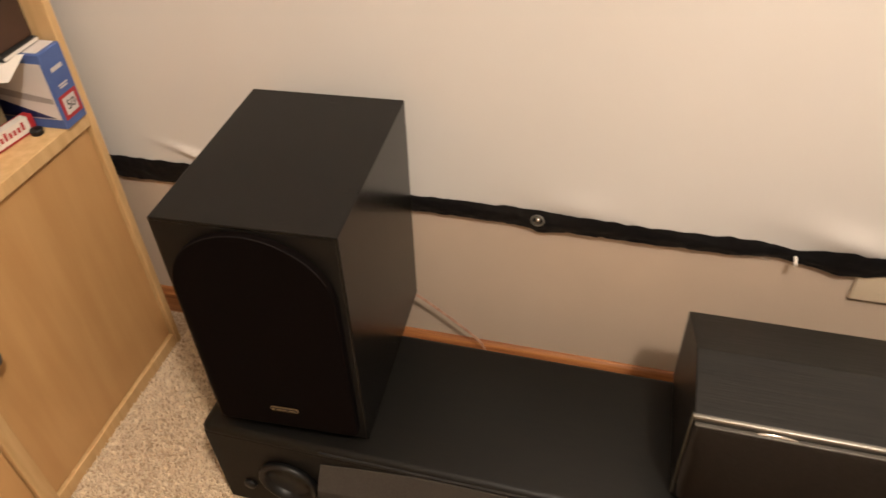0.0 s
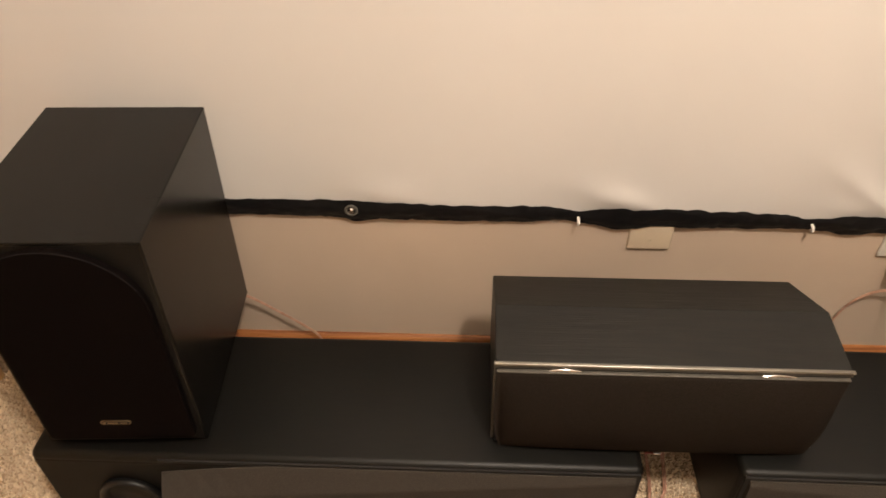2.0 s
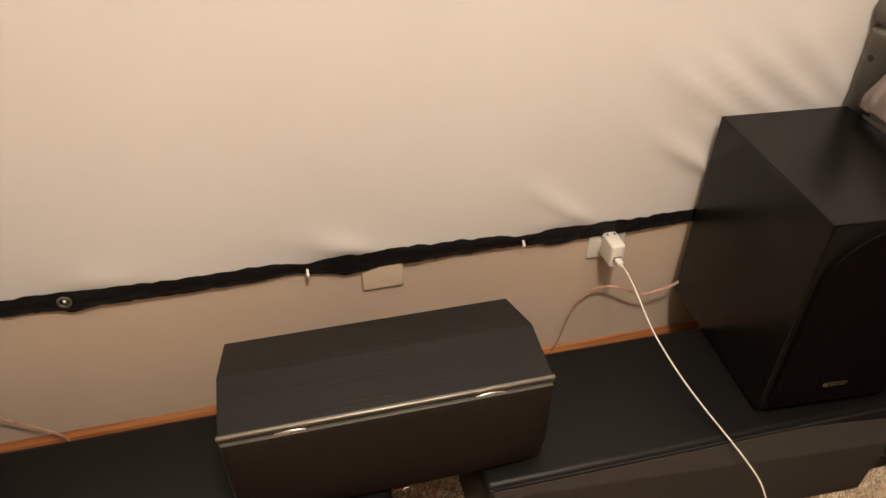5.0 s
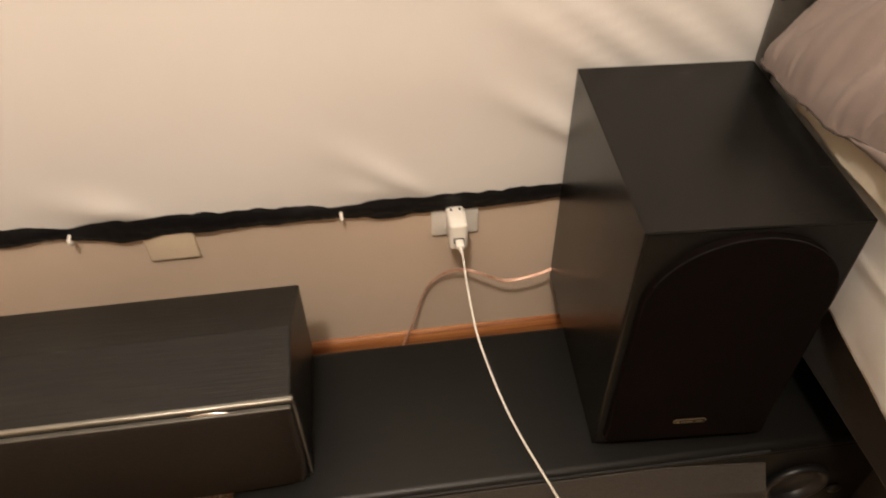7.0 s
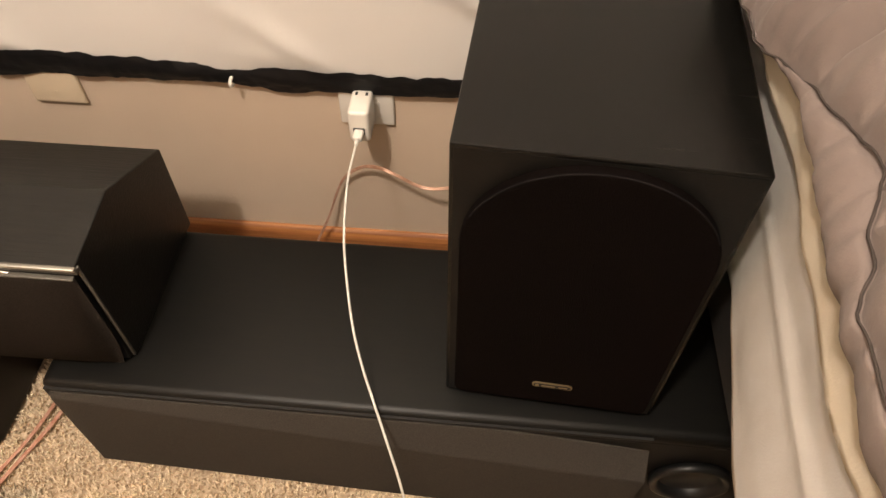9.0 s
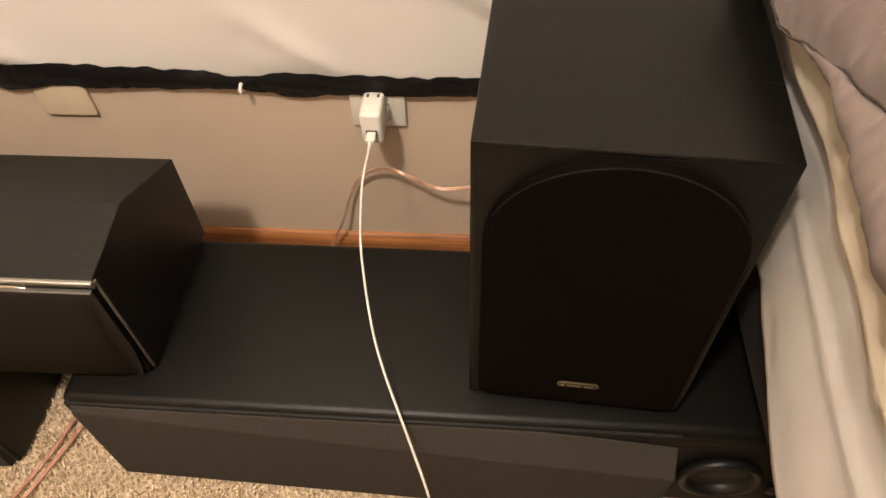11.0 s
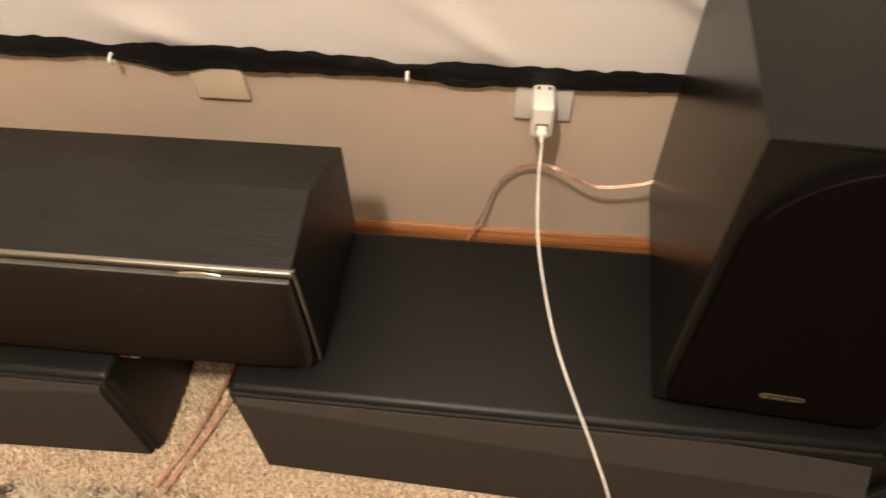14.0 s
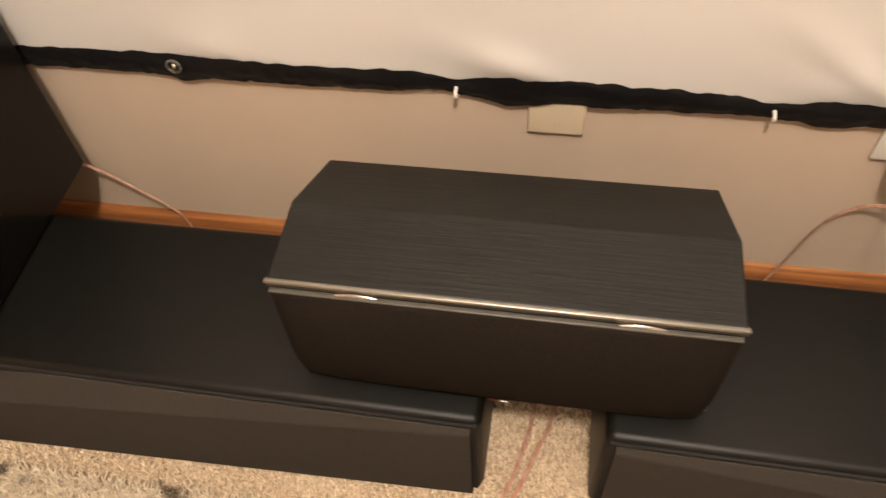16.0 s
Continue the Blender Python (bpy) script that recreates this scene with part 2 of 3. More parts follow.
def grid(nu, nv, f, bm=None):
    """A sheet of nu by nv cells; f(u, v) gives the place, u and v from 0 to 1."""
    b = bmesh.new()
    vs = [[b.verts.new(f(i / nu, j / nv)) for j in range(nv + 1)] for i in range(nu + 1)]
    for i in range(nu):
        for j in range(nv):
            b.faces.new((vs[i][j], vs[i + 1][j], vs[i + 1][j + 1], vs[i][j + 1]))
    return into(bm, b)


def wob(*p, s=1.0):
    return noise.noise(Vector((p + (0.0, 0.0, 0.0))[:3]) * s)


# ---- structure ----
X0, X1, Y0, TOP = -1.56, 3.0, -3.6, 2.4


def structure(name, bm, mat, label, category):
    return tagged(part(name, bm, mat), label, category, kind="structure")


structure("floor", block(X0 - 0.1, X1 + 0.1, Y0 - 0.1, 0.1, -0.1, 0.0), CARPET, "beige flecked cut-pile carpet wall to wall", "carpet")
structure("wall_north", block(X0 - 0.1, X1 + 0.1, 0.0, 0.1, 0.0, TOP), WALL, "taupe painted wall behind the projection screen", "wall")
structure("wall_west", block(X0 - 0.1, X0, Y0, 0.0, 0.0, TOP), WALL, "plain taupe painted side wall", "wall")
structure("wall_east", block(X1, X1 + 0.1, Y0, 0.0, 0.0, TOP), WALL, "plain taupe painted side wall", "wall")
structure("wall_south", block(X0 - 0.1, X1 + 0.1, Y0 - 0.1, Y0, 0.0, TOP), WALL, "plain taupe painted wall", "wall")
structure("ceiling", block(X0 - 0.1, X1 + 0.1, Y0 - 0.1, 0.1, TOP, TOP + 0.1), CEIL, "white textured ceiling", "ceiling")
BASE_Z = 0.0645
structure("baseboard", prism([(0.0, 0.0), (-0.013, 0.0), (-0.013, BASE_Z - 0.012), (-0.009, BASE_Z - 0.004), (-0.005, BASE_Z), (0.0, BASE_Z)], "x", X0, X1, 0.001, 1),
          OAK, "orange-brown oak baseboard along the taupe wall", "baseboard")


# ---- ceiling and side lamps (out of view) ----
def lamp(name, at, watts, radius):
    data = bpy.data.lights.new(name, "POINT")
    data.energy, data.color, data.shadow_soft_size = watts, WARM, radius
    ob = new(name, data)
    ob.location = at
    return ob


lamp("ceiling_bulb", LAMP_AT, LAMP_WATTS, 0.07)
# weaker source added on the right, assumed from a shadow beside the right speaker
lamp("unseen_side_bulb", SIDE_AT, SIDE_WATTS, 0.06)


# ---- projection screen ----
HOOKS = (-0.83, -0.457, -0.086, 0.288, 0.66, 1.03)


def sag(x):
    """The lower edge of the screen hangs a little lower towards the bed."""
    return -0.0055 - 0.0134 * x


def band_top(x):
    return 0.3860 + sag(x) + 0.0035 * wob(x * 5, 1.3) + 0.0016 * wob(x * 26, 7.7) + 0.0012 * wob(x * 70, 3.7) + 0.0022 * abs(math.sin(x * 78 + 2 * wob(x * 6, 2.0))) - 0.0080 * gather(x)[0] + 0.0015 * gather(x)[1] - 0.002 * max(0.0, min(1.0, (x - 0.36) / 0.1))


def gather(x):
    """How far a hook pulls the border together at x, and how far the border bags out beside it."""
    pull = sum(math.exp(-((x - h) / 0.040) ** 2) for h in HOOKS[2:4])
    bag = sum(math.exp(-((x - h - 0.065) / 0.034) ** 2) for h in HOOKS[2:4])
    lift = sum(math.exp(-((x - h + 0.030) / 0.045) ** 2) for h in HOOKS[2:4])
    return pull, bag, lift


def band_low(x):
    z = 0.3505 + sag(x) + 0.0025 * wob(x * 6, 4.1) + 0.0012 * wob(x * 31, 2.2)
    z += 0.0050 * gather(x)[2] - 0.0075 * gather(x)[1] + 0.004 * max(0.0, min(1.0, (x - 0.42) / 0.1)) + 0.0016 * wob(x * 60, 8.8) + 0.0010 * wob(x * 130, 5.1)
    z -= 0.006 * math.exp(-((x + 0.45) / 0.02) ** 2)
    return z - 0.014 * max(0.0, min(1.0, (-0.9 - x) / 0.25))


FOLDS = (  # x, z at the foot; x, z at the head; width, depth
    (0.66, 0.444, 0.46, 0.575, 0.014, 0.010), (0.385, 0.408, 0.235, 0.510, 0.017, 0.0055),
    (0.66, 0.555, 0.41, 0.725, 0.016, 0.007), (0.72, 0.56, 0.45, 0.75, 0.015, 0.007),
    (0.80, 0.57, 0.52, 0.76, 0.014, 0.006), (0.90, 0.55, 0.62, 0.78, 0.015, 0.006),
    (0.02, 0.39, -0.16, 0.45, 0.02, 0.003), (0.66, 0.50, 0.49, 0.64, 0.012, 0.003), (-0.97, 0.388, -1.13, 0.432, 0.005, 0.012))


def screen_y(x, z):
    z -= sag(x) * max(0.0, min(1.0, 1 - (z - 0.4) / 0.37))
    d = 0.006 + 0.004 * wob(x * 1.3, z * 1.1) + 0.006 * max(0.0, 1 - (z - 0.37) / 0.5) * (0.5 + 0.5 * wob(x * 4, 3.3))
    for xa, za, xb, zb, w, deep in FOLDS:
        L = math.hypot(xb - xa, zb - za)
        ux, uz = (xb - xa) / L, (zb - za) / L
        s = ((x - xa) * ux + (z - za) * uz) / L
        c = (x - xa) * -uz + (z - za) * ux
        if -0.3 < s < 1.3:
            along = math.exp(-((s - 0.25) / 0.42) ** 2)
            ww = w * (0.7 + 0.9 * max(0.0, s))
            d += 1.05 * deep * along * math.exp(-(c / ww) ** 2)
    for hx in HOOKS:
        r = math.hypot((x - hx) / 0.10, (z - 0.37) / 0.045)
        d -= 0.004 * math.exp(-r * r)
        d += 0.005 * math.exp(-(((x - hx - 0.06) / 0.05) ** 2 + ((z - 0.40) / 0.025) ** 2))
    return -max(0.0015, d)


def build_screen():
    top = thing("projection_screen", "white fabric projection screen, black velvet border, rippled lower edge", "projection screen")
    xa, xb, zt = -1.5, 2.2, 2.15

    def cloth(u, v):
        x = xa + (xb - xa) * u
        z0 = band_top(x) - 0.006
        z = z0 + (zt - z0) * v ** 1.9
        return (x, screen_y(x, z), z)

    part("cloth", grid(420, 90, cloth), SCREEN, top, "matt white screen fabric with diagonal folds", True)

    def band(u, v):
        x = xa + (xb - xa) * u
        z = band_low(x) + (band_top(x) - band_low(x)) * v
        y = screen_y(x, band_top(x)) * (0.4 + 0.6 * v) - 0.004 - 0.004 * math.sin(math.pi * v) - 0.003 * wob(x * 14, z * 40) - 0.0022 * wob(x * 38, z * 150) - 0.0012 * wob(x * 110, z * 60)
        return (x, min(-0.003, y), z)

    part("velvet_border", grid(900, 8, band), VELVET, top, "black velvet border strip", True)
    for x in HOOKS:
        z = 0.366 + sag(x)
        if x == -0.457:
            continue
        pts = [(x, -0.001, z), (x, -0.012, z + 0.001), (x, -0.019, z - 0.001), (x, -0.021, z - 0.004), (x, -0.019, z - 0.008), (x + 0.001, -0.014, z - 0.008)]
        part("hook", tube(smooth_line(pts, 5), 0.0024, 8), WHITE_PLASTIC, top, "small white screw hook", True)
    x, z = -0.457, 0.3705
    ring = [(x + 0.009 * math.cos(a), -0.0135, z + 0.009 * math.sin(a)) for a in [2 * math.pi * k / 24 for k in range(25)]]
    part("grommet", tube(ring, 0.0022, 8), PEWTER, top, "metal grommet ring", True)
    part("screw", lathe([(0.0, -0.017), (0.004, -0.0165), (0.0058, -0.014), (0.0058, -0.004)], (x, 0, z), "y", 16), CHROME, top, "round screw head", True)
    # clear tape along the lower edge
    for x, w in ((0.03, 0.05), (0.22, 0.09), (0.36, 0.05), (-0.02, 0.06), (-0.25, 0.07), (0.13, 0.04), (0.40, 0.03), (0.56, 0.06), (-0.38, 0.05), (-0.14, 0.05)):
        def strip(u, v, x=x, w=w):
            px = x + w * (u - 0.5)
            return (px, -0.0015 - 0.002 * abs(wob(px * 60, v * 3)), band_low(px) + 0.006 - v * (0.0125 + 0.006 * wob(px * 70, x)))
        part("tape", grid(14, 3, strip), TAPE, top, "crumpled clear tape", True)


build_screen()


# ---- tower loudspeakers lying on their sides ----
def build_tower(m, s, label):
    """s = 1: the port end points to +x. Local origin: inner end, front, floor; y runs back."""
    top = thing("tower_speaker", label, "loudspeaker", m, "tower speakers lying on their sides")
    L, H, D = 0.882, 0.196, 0.236

    def xs(a, b):
        return (a, b) if s > 0 else (-b, -a)

    part("cabinet", block(*xs(0.0, L), -0.005, D, 0.0, H, 0.012, 5), ASH_TOWER, top, "", True)
    part("baffle", block(*xs(0.004, L - 0.004), -0.0057, 0.010, 0.004, H - 0.0112, 0.004, 3), BAFFLE, top, "satin black front baffle")
    # cloth grille: a lower upright face and an upper facet that widens towards the port
    b = bmesh.new()
    n, rows = 24, []
    for i in range(n + 1):
        f = i / n
        x = s * (0.0125 + (0.693 - 0.0125) * f)
        dz = -0.023 * max(0.0, (f - 0.74) / 0.26) ** 1.4
        zf = 0.177 - 0.048 * f
        fr = -0.0120 - 0.019 * f
        rows.append([b.verts.new((x - s * 0.012 * f * max(0.0, 1 - z / zf), y, z)) for y, z in ((0.008, 0.005), (fr + 0.001, 0.004), (fr - 0.003, 0.009), (fr, zf - 0.002), (fr + 0.001, zf + 0.002), (-0.0088, 0.1826 + dz), (-0.0076, 0.1848 + dz), (0.0, 0.1848 + dz))])
    for p, q in zip(rows, rows[1:]):
        for k in range(7):
            b.faces.new((p[k], q[k], q[k + 1], p[k + 1]))
    b.faces.new(rows[0])
    b.faces.new(rows[-1][::-1])
    part("grille", b, CLOTH_GREY, top, "charcoal cloth grille with a slanting facet")
    # black strips paint the shade of the gaps beside and above the grille
    part("side_shade_strip", block(*xs(0.0062, 0.0118), -0.0062, 0.0, 0.006, 0.1850), GAP_SHADE, top, "black strip for the shaded gap beside the grille")
    part("gap_shade_strip", block(*xs(0.0062, 0.692), -0.0062, 0.0, 0.1852, 0.1902), GAP_SHADE, top, "black strip for the shaded gap above the grille")
    px, pz = s * 0.754, 0.098
    ring = [(0.047, 0.002), (0.0475, -0.004), (0.046, -0.0075), (0.042, -0.0085), (0.037, -0.005), (0.033, 0.006), (0.031, 0.03)]
    port = part("port", lathe(ring, (px, -0.0095, pz), "y", 40), PLASTIC, top, "round flared bass port", True)
    # black disc set into the port, in place of its dark interior
    part("port_dark_disc", lathe([(0.0, 0.026), (0.014, 0.025), (0.025, 0.027), (0.0305, 0.031)], (px, -0.0095, pz), "y", 32), PLASTIC, port, "glossy black disc in place of the dark port interior", True)
    part("badge", lathe([(0.0, -0.0035), (0.009, -0.003), (0.0105, -0.001), (0.0105, 0.002)], (s * 0.828, -0.009, 0.062), "y", 20), PLASTIC, top, "small round badge", True)
    return top


TL = build_tower(pose(-0.010, -0.367, 0, 0, 0, 0.1), -1, "black ash tower speaker lying on carpet beside the cabinet")
TR = build_tower(pose(0.123, -0.365, 0, 0, 0, -0.3), 1, "black ash tower speaker lying on carpet under the bed rail")


# ---- bookshelf loudspeakers ----
def build_bookshelf():
    top = thing("bookshelf_speaker", "black ash bookshelf speaker with arched black grille standing on the tower", "loudspeaker", None, "bookshelf speakers")
    W, D, H = 0.225, 0.297, 0.372
    part("cabinet", block(-W / 2, W / 2, -D / 2 + 0.0012, D / 2 + 0.010, 0, H, 0.0016, 2), ASH, top)
    part("baffle", block(-W / 2 + 0.0035, W / 2 - 0.0035, -D / 2 + 0.0008, -D / 2 + 0.004, 0.0035, H - 0.0035), BAFFLE, top, "satin black front baffle")
    # arched grille
    hw, z0, za, zt = 0.1020, 0.018, 0.272, 0.3660
    out = []
    for k in range(9):
        a = math.pi + math.pi / 2 * k / 8
        out.append((-hw + 0.010 + 0.010 * math.cos(a), z0 + 0.010 + 0.010 * math.sin(a)))
    for k in range(9):
        a = -math.pi / 2 + math.pi / 2 * k / 8
        out.append((hw - 0.010 + 0.010 * math.cos(a), z0 + 0.010 + 0.010 * math.sin(a)))
    for k in range(33):
        a = math.pi * k / 32
        out.append((hw * math.cos(a), za + (zt - za) * math.sin(a)))
    b = prism(out, "y", -D / 2 - 0.009, -D / 2 + 0.001)
    edges = [e for e in b.edges if all(v.co.y < -D / 2 - 0.007 for v in e.verts)]
    bmesh.ops.bevel(b, geom=edges, offset=0.0025, segments=3, profile=0.5, affect="EDGES")
    part("grille", b, CLOTH, top, "black cloth grille with an arched top")
    # thin tube paler than the cloth, for the light on the arch's edge
    arch = [(x, -D / 2 - 0.0082, z) for x, z in ((hw * math.cos(a) * 0.995, za + (zt - za) * math.sin(a) * 0.995) for a in [math.pi * (0.12 + 0.76 * k / 40) for k in range(41)])]
    part("grille_edge", tube(arch, 0.0009, 6), CLOTH_LIT_EDGE, top, "thin paler line for the lit edge of the arch", True)
    # badge: a pill with a plain gold rim and bars in place of lettering
    pill = []
    for k in range(13):
        a = -math.pi / 2 + math.pi * k / 12
        pill.append((0.0165 + 0.0042 * math.cos(a), 0.058 + 0.0042 * math.sin(a)))
    for k in range(13):
        a = math.pi / 2 + math.pi * k / 12
        pill.append((-0.0165 + 0.0042 * math.cos(a), 0.058 + 0.0042 * math.sin(a)))
    yb = -D / 2 - 0.009
    badge = part("badge", prism(pill, "y", yb - 0.0016, yb + 0.0005, 0.0003, 1), GOLD, top, "small gold-rimmed maker's badge")
    part("badge_face", prism([(x * 0.93, 0.058 + (z - 0.058) * 0.74) for x, z in pill], "y", yb - 0.0019, yb - 0.001), PLASTIC, badge)
    part("emblem", lathe([(0.0, yb - 0.0024), (0.0021, yb - 0.0024), (0.0021, yb - 0.001)], (-0.0155, 0, 0.058), "y", 16), GOLD, badge)
    for x, w in ((-0.004, 0.014), (0.011, 0.009)):
        part("print_bar", block(x - w / 2, x + w / 2, yb - 0.0023, yb - 0.001, 0.0572, 0.0588), GOLD, badge)
    for x in (-0.09, 0.09):
        part("rubber_foot", lathe([(0.0, -0.0032), (0.007, -0.0032), (0.008, -0.001), (0.008, 0.003)], (x, 0.13, 0), "z", 16), PLASTIC, top, "", True)
    # binding posts
    part("terminal_plate", block(-0.04, 0.04, D / 2 + 0.009, D / 2 + 0.013, 0.05, 0.11, 0.001, 1), PLASTIC, top)
    return top


TZ = 0.196
SL = build_bookshelf()
SL.matrix_basis = pose(-0.7575, -0.203, TZ + 0.0065, 0, 1.3, 4.0)
SR = copy_thing(SL, pose(0.707, -0.196, TZ + 0.0032, 0, 0, -3.7))
SR["label"] = "black ash bookshelf speaker with arched black grille, beside the bed"


# ---- centre loudspeaker ----
def build_centre():
    top = thing("centre_speaker", "black ash centre speaker with silver trim bridging both towers", "loudspeaker", pose(0, 0, TZ))
    prof = [(-0.3245, 0.0), (-0.121, 0.0), (-0.120, 0.135), (-0.237, 0.1880), (-0.3292, 0.1766), (-0.3245, 0.1700)]
    part("cabinet", prism(prof, "x", -0.2245, 0.2245, 0.0018, 2), ASH_GRAIN, top)
    # silver frame round the front
    b = block(-0.2265, 0.2265, -0.3340, -0.3286, 0.1742, 0.1782, 0.0013, 2)
    part("trim", b, SILVER, top, "brushed silver lip along the front edge", True)
    part("trim_channel", block(-0.2262, 0.2262, -0.3315, -0.3235, 0.1672, 0.1740, 0.0012, 2), PEWTER, top, "grey recessed band under the lip", True)
    part("grille_frame", block(-0.2225, 0.2225, -0.3377, -0.3319, 0.1650, 0.1674, 0.0008, 2), PEWTER, top, "thin grey upper edge of the grille", True)
    for x in (-0.2262, 0.2225):
        part("side_trim", block(x, x + 0.0037, -0.3270, -0.3235, 0.006, 0.1672, 0.0015, 2), PEWTER, top, "dull grey side trim", True)
    part("baffle", block(-0.221, 0.221, -0.3310, -0.3225, 0.006, 0.1670), PLASTIC, top, "black front baffle")
    for x in (-0.135, 0.135):
        pts = [(x + 0.076 * math.cos(a), -0.3330, 0.0905 + 0.0780 * math.sin(a)) for a in [2 * math.pi * k / 64 for k in range(65)]]
        part("driver_ring", tube(pts, 0.0024, 8), CHROME, top, "polished driver ring", True)

    def cloth(u, v):
        e = abs(2 * u - 1)
        low = max(0.0, 1 - v / 0.45)
        x = (2 * u - 1) * (0.2236 - 0.010 * low ** 2.2)
        swell = (1 - e ** 10) ** 0.6 * max(0.0, math.sin(math.pi * min(1.0, max(0.0, v)))) ** 0.75
        z = 0.001 + 0.1660 * v
        y = -0.3350 - 0.023 * swell - 0.002 * (1 - e * e)
        return (x, y, z)

    b = grid(60, 30, cloth)
    bmesh.ops.solidify(b, geom=list(b.faces), thickness=0.004)
    part("grille", b, CLOTH_BROWN, top, "bulging dark brown cloth grille", True)
    part("badge", block(0.006, 0.016, -0.3408, -0.3365, -0.001, 0.0006, 0.0006, 2), SILVER, top, "small silver badge")
    part("badge_print", block(-0.007, 0.0055, -0.3402, -0.3370, -0.001, 0.0000, 0.0003, 1), RED_DULL, top, "red badge print")
    part("terminal", lathe([(0.0, -0.112), (0.003, -0.1125), (0.004, -0.116), (0.004, -0.121)], (0.216, 0, 0.012), "y", 12), PLASTIC, top, "black binding post", True)
    return top


CENTRE = build_centre()


# ---- wall plates, charger, cables ----
def plate(name, x, z0, mat, label, yd=0.006):
    top = thing(name, label, "wall plate", pose(x, 0, z0))
    prof = block(-0.036, 0.036, -yd, 0.0, 0.0, 0.114, 0.0028, 3)
    part("cover", prof, mat, top, "", True)
    return top


PA = plate("blank_wall_plate", 0.0390, 0.2930, IVORY, "ivory wall plate tucked behind the black velvet border")
part("screw", lathe([(0.0, -0.0066), (0.0016, -0.0065), (0.0022, -0.0055)], (0, 0, 0.019), "y", 12), IVORY, PA, "small plate screw", True)
OUT = plate("power_outlet", 0.4545, 0.2870, WHITE_PLASTIC, "white wall outlet plate partly covered by the velvet border")
part("socket", block(-0.017, 0.017, -0.0085, -0.005, 0.012, 0.040, 0.003, 2), WHITE_PLASTIC, OUT, "", True)

charger = thing("phone_charger", "white square phone charger plugged into the outlet", "charger", pose(0.4530, -0.0085, 0.3025))
part("body", block(-0.0135, 0.0135, -0.046, 0.0, -0.002, 0.0455, 0.005, 4), WHITE_PLASTIC, charger, "", True)
part("prong_cover", block(-0.0085, -0.0045, -0.013, -0.006, 0.0440, 0.0459, 0.0008, 1), INK, charger)
part("prong_cover", block(0.0045, 0.0085, -0.013, -0.006, 0.0440, 0.0459, 0.0008, 1), INK, charger)
part("usb_port", block(-0.0075, 0.0075, -0.0468, -0.045, 0.0105, 0.0215, 0.001, 1), INK, charger, "dark socket round the plug")
plug = part("usb_plug", block(-0.006, 0.006, -0.062, -0.0455, 0.012, 0.020, 0.002, 2), WHITE_PLASTIC, charger, "white plug", True)

CABLE = [(0.4530, -0.070, 0.3187), (0.4532, -0.0926, 0.3205), (0.4517, -0.1353, 0.3131), (0.4545, -0.1936, 0.2868), (0.4630, -0.2397, 0.2661), (0.4765, -0.291, 0.2448),
         (0.4915, -0.3301, 0.2268), (0.5104, -0.3684, 0.2059), (0.5279, -0.4026, 0.1854), (0.5445, -0.4351, 0.1586), (0.5558, -0.4592, 0.1129), (0.564, -0.470, 0.05), (0.575, -0.490, 0.012), (0.61, -0.55, 0.004), (0.70, -0.61, 0.004)]
cable = thing("charging_cable", "thin white charging cable hanging from the charger over the tower", "cable")
part("cord", tube(smooth_line(CABLE, 8), 0.00145, 8), WHITE_PLASTIC, cable, "", True)
part("strain_relief", tube([CABLE[0], (0.4530, -0.080, 0.3195)], 0.0024, 10), WHITE_PLASTIC, cable, "", True)


def speaker_wire(label, pts, gap=0.0026, r=0.0014, side=(0, 0.3, 1), mat=COPPER):
    top = thing("speaker_wire", label, "cable", None, "speaker wires")
    line = smooth_line(pts, 8)
    o = Vector(side).normalized() * gap / 2
    part("conductor", tube(line, r, 8, None, o), mat, top, "clear-jacketed copper strand", True)
    part("conductor", tube(line, r, 8, None, -o), mat, top, "", True)
    return top


speaker_wire("clear-jacketed copper speaker wire hanging down behind the tower", [(-0.70, -0.055, 0.241), (-0.6755, -0.0382, 0.199), (-0.656, -0.0254, 0.175), (-0.604, -0.022, 0.130), (-0.554, -0.024, 0.0885), (-0.537, -0.03, 0.066), (-0.515, -0.045, 0.02), (-0.49, -0.06, 0.004)])
speaker_wire("copper speaker wire arching up to the bookshelf speaker", [(0.345, -0.05, 0.006), (0.351, -0.036, 0.030), (0.360, -0.030, 0.060), (0.383, -0.020, 0.112), (0.398, -0.012, 0.155), (0.414, -0.012, 0.190), (0.440, -0.016, 0.216), (0.465, -0.025, 0.227), (0.489, -0.033, 0.224), (0.518, -0.036, 0.209), (0.541, -0.039, 0.206), (0.575, -0.040, 0.213), (0.600, -0.038, 0.219), (0.64, -0.030, 0.235), (0.68, -0.028, 0.25)])
speaker_wire("copper speaker wire running over the carpet between the towers", [(0.088, -0.10, 0.004), (0.0706, -0.266, 0.010), (0.0573, -0.305, 0.011), (0.042, -0.350, 0.010), (0.0226, -0.40, 0.010), (0.0064, -0.444, 0.012), (-0.014, -0.51, 0.02), (-0.03, -0.60, 0.03)], 0.0036, 0.0016, (1, 0.3, 0), COPPER_CLEAR)
speaker_wire("second copper speaker wire on the carpet between the towers", [(0.055, -0.10, 0.004), (0.046, -0.256, 0.010), (0.036, -0.315, 0.011), (0.0245, -0.360, 0.010), (0.009, -0.40, 0.010), (-0.0095, -0.444, 0.012), (-0.034, -0.51, 0.02), (-0.06, -0.60, 0.03)], 0.0032, 0.0014, (1, 0.3, 0), COPPER_CLEAR)


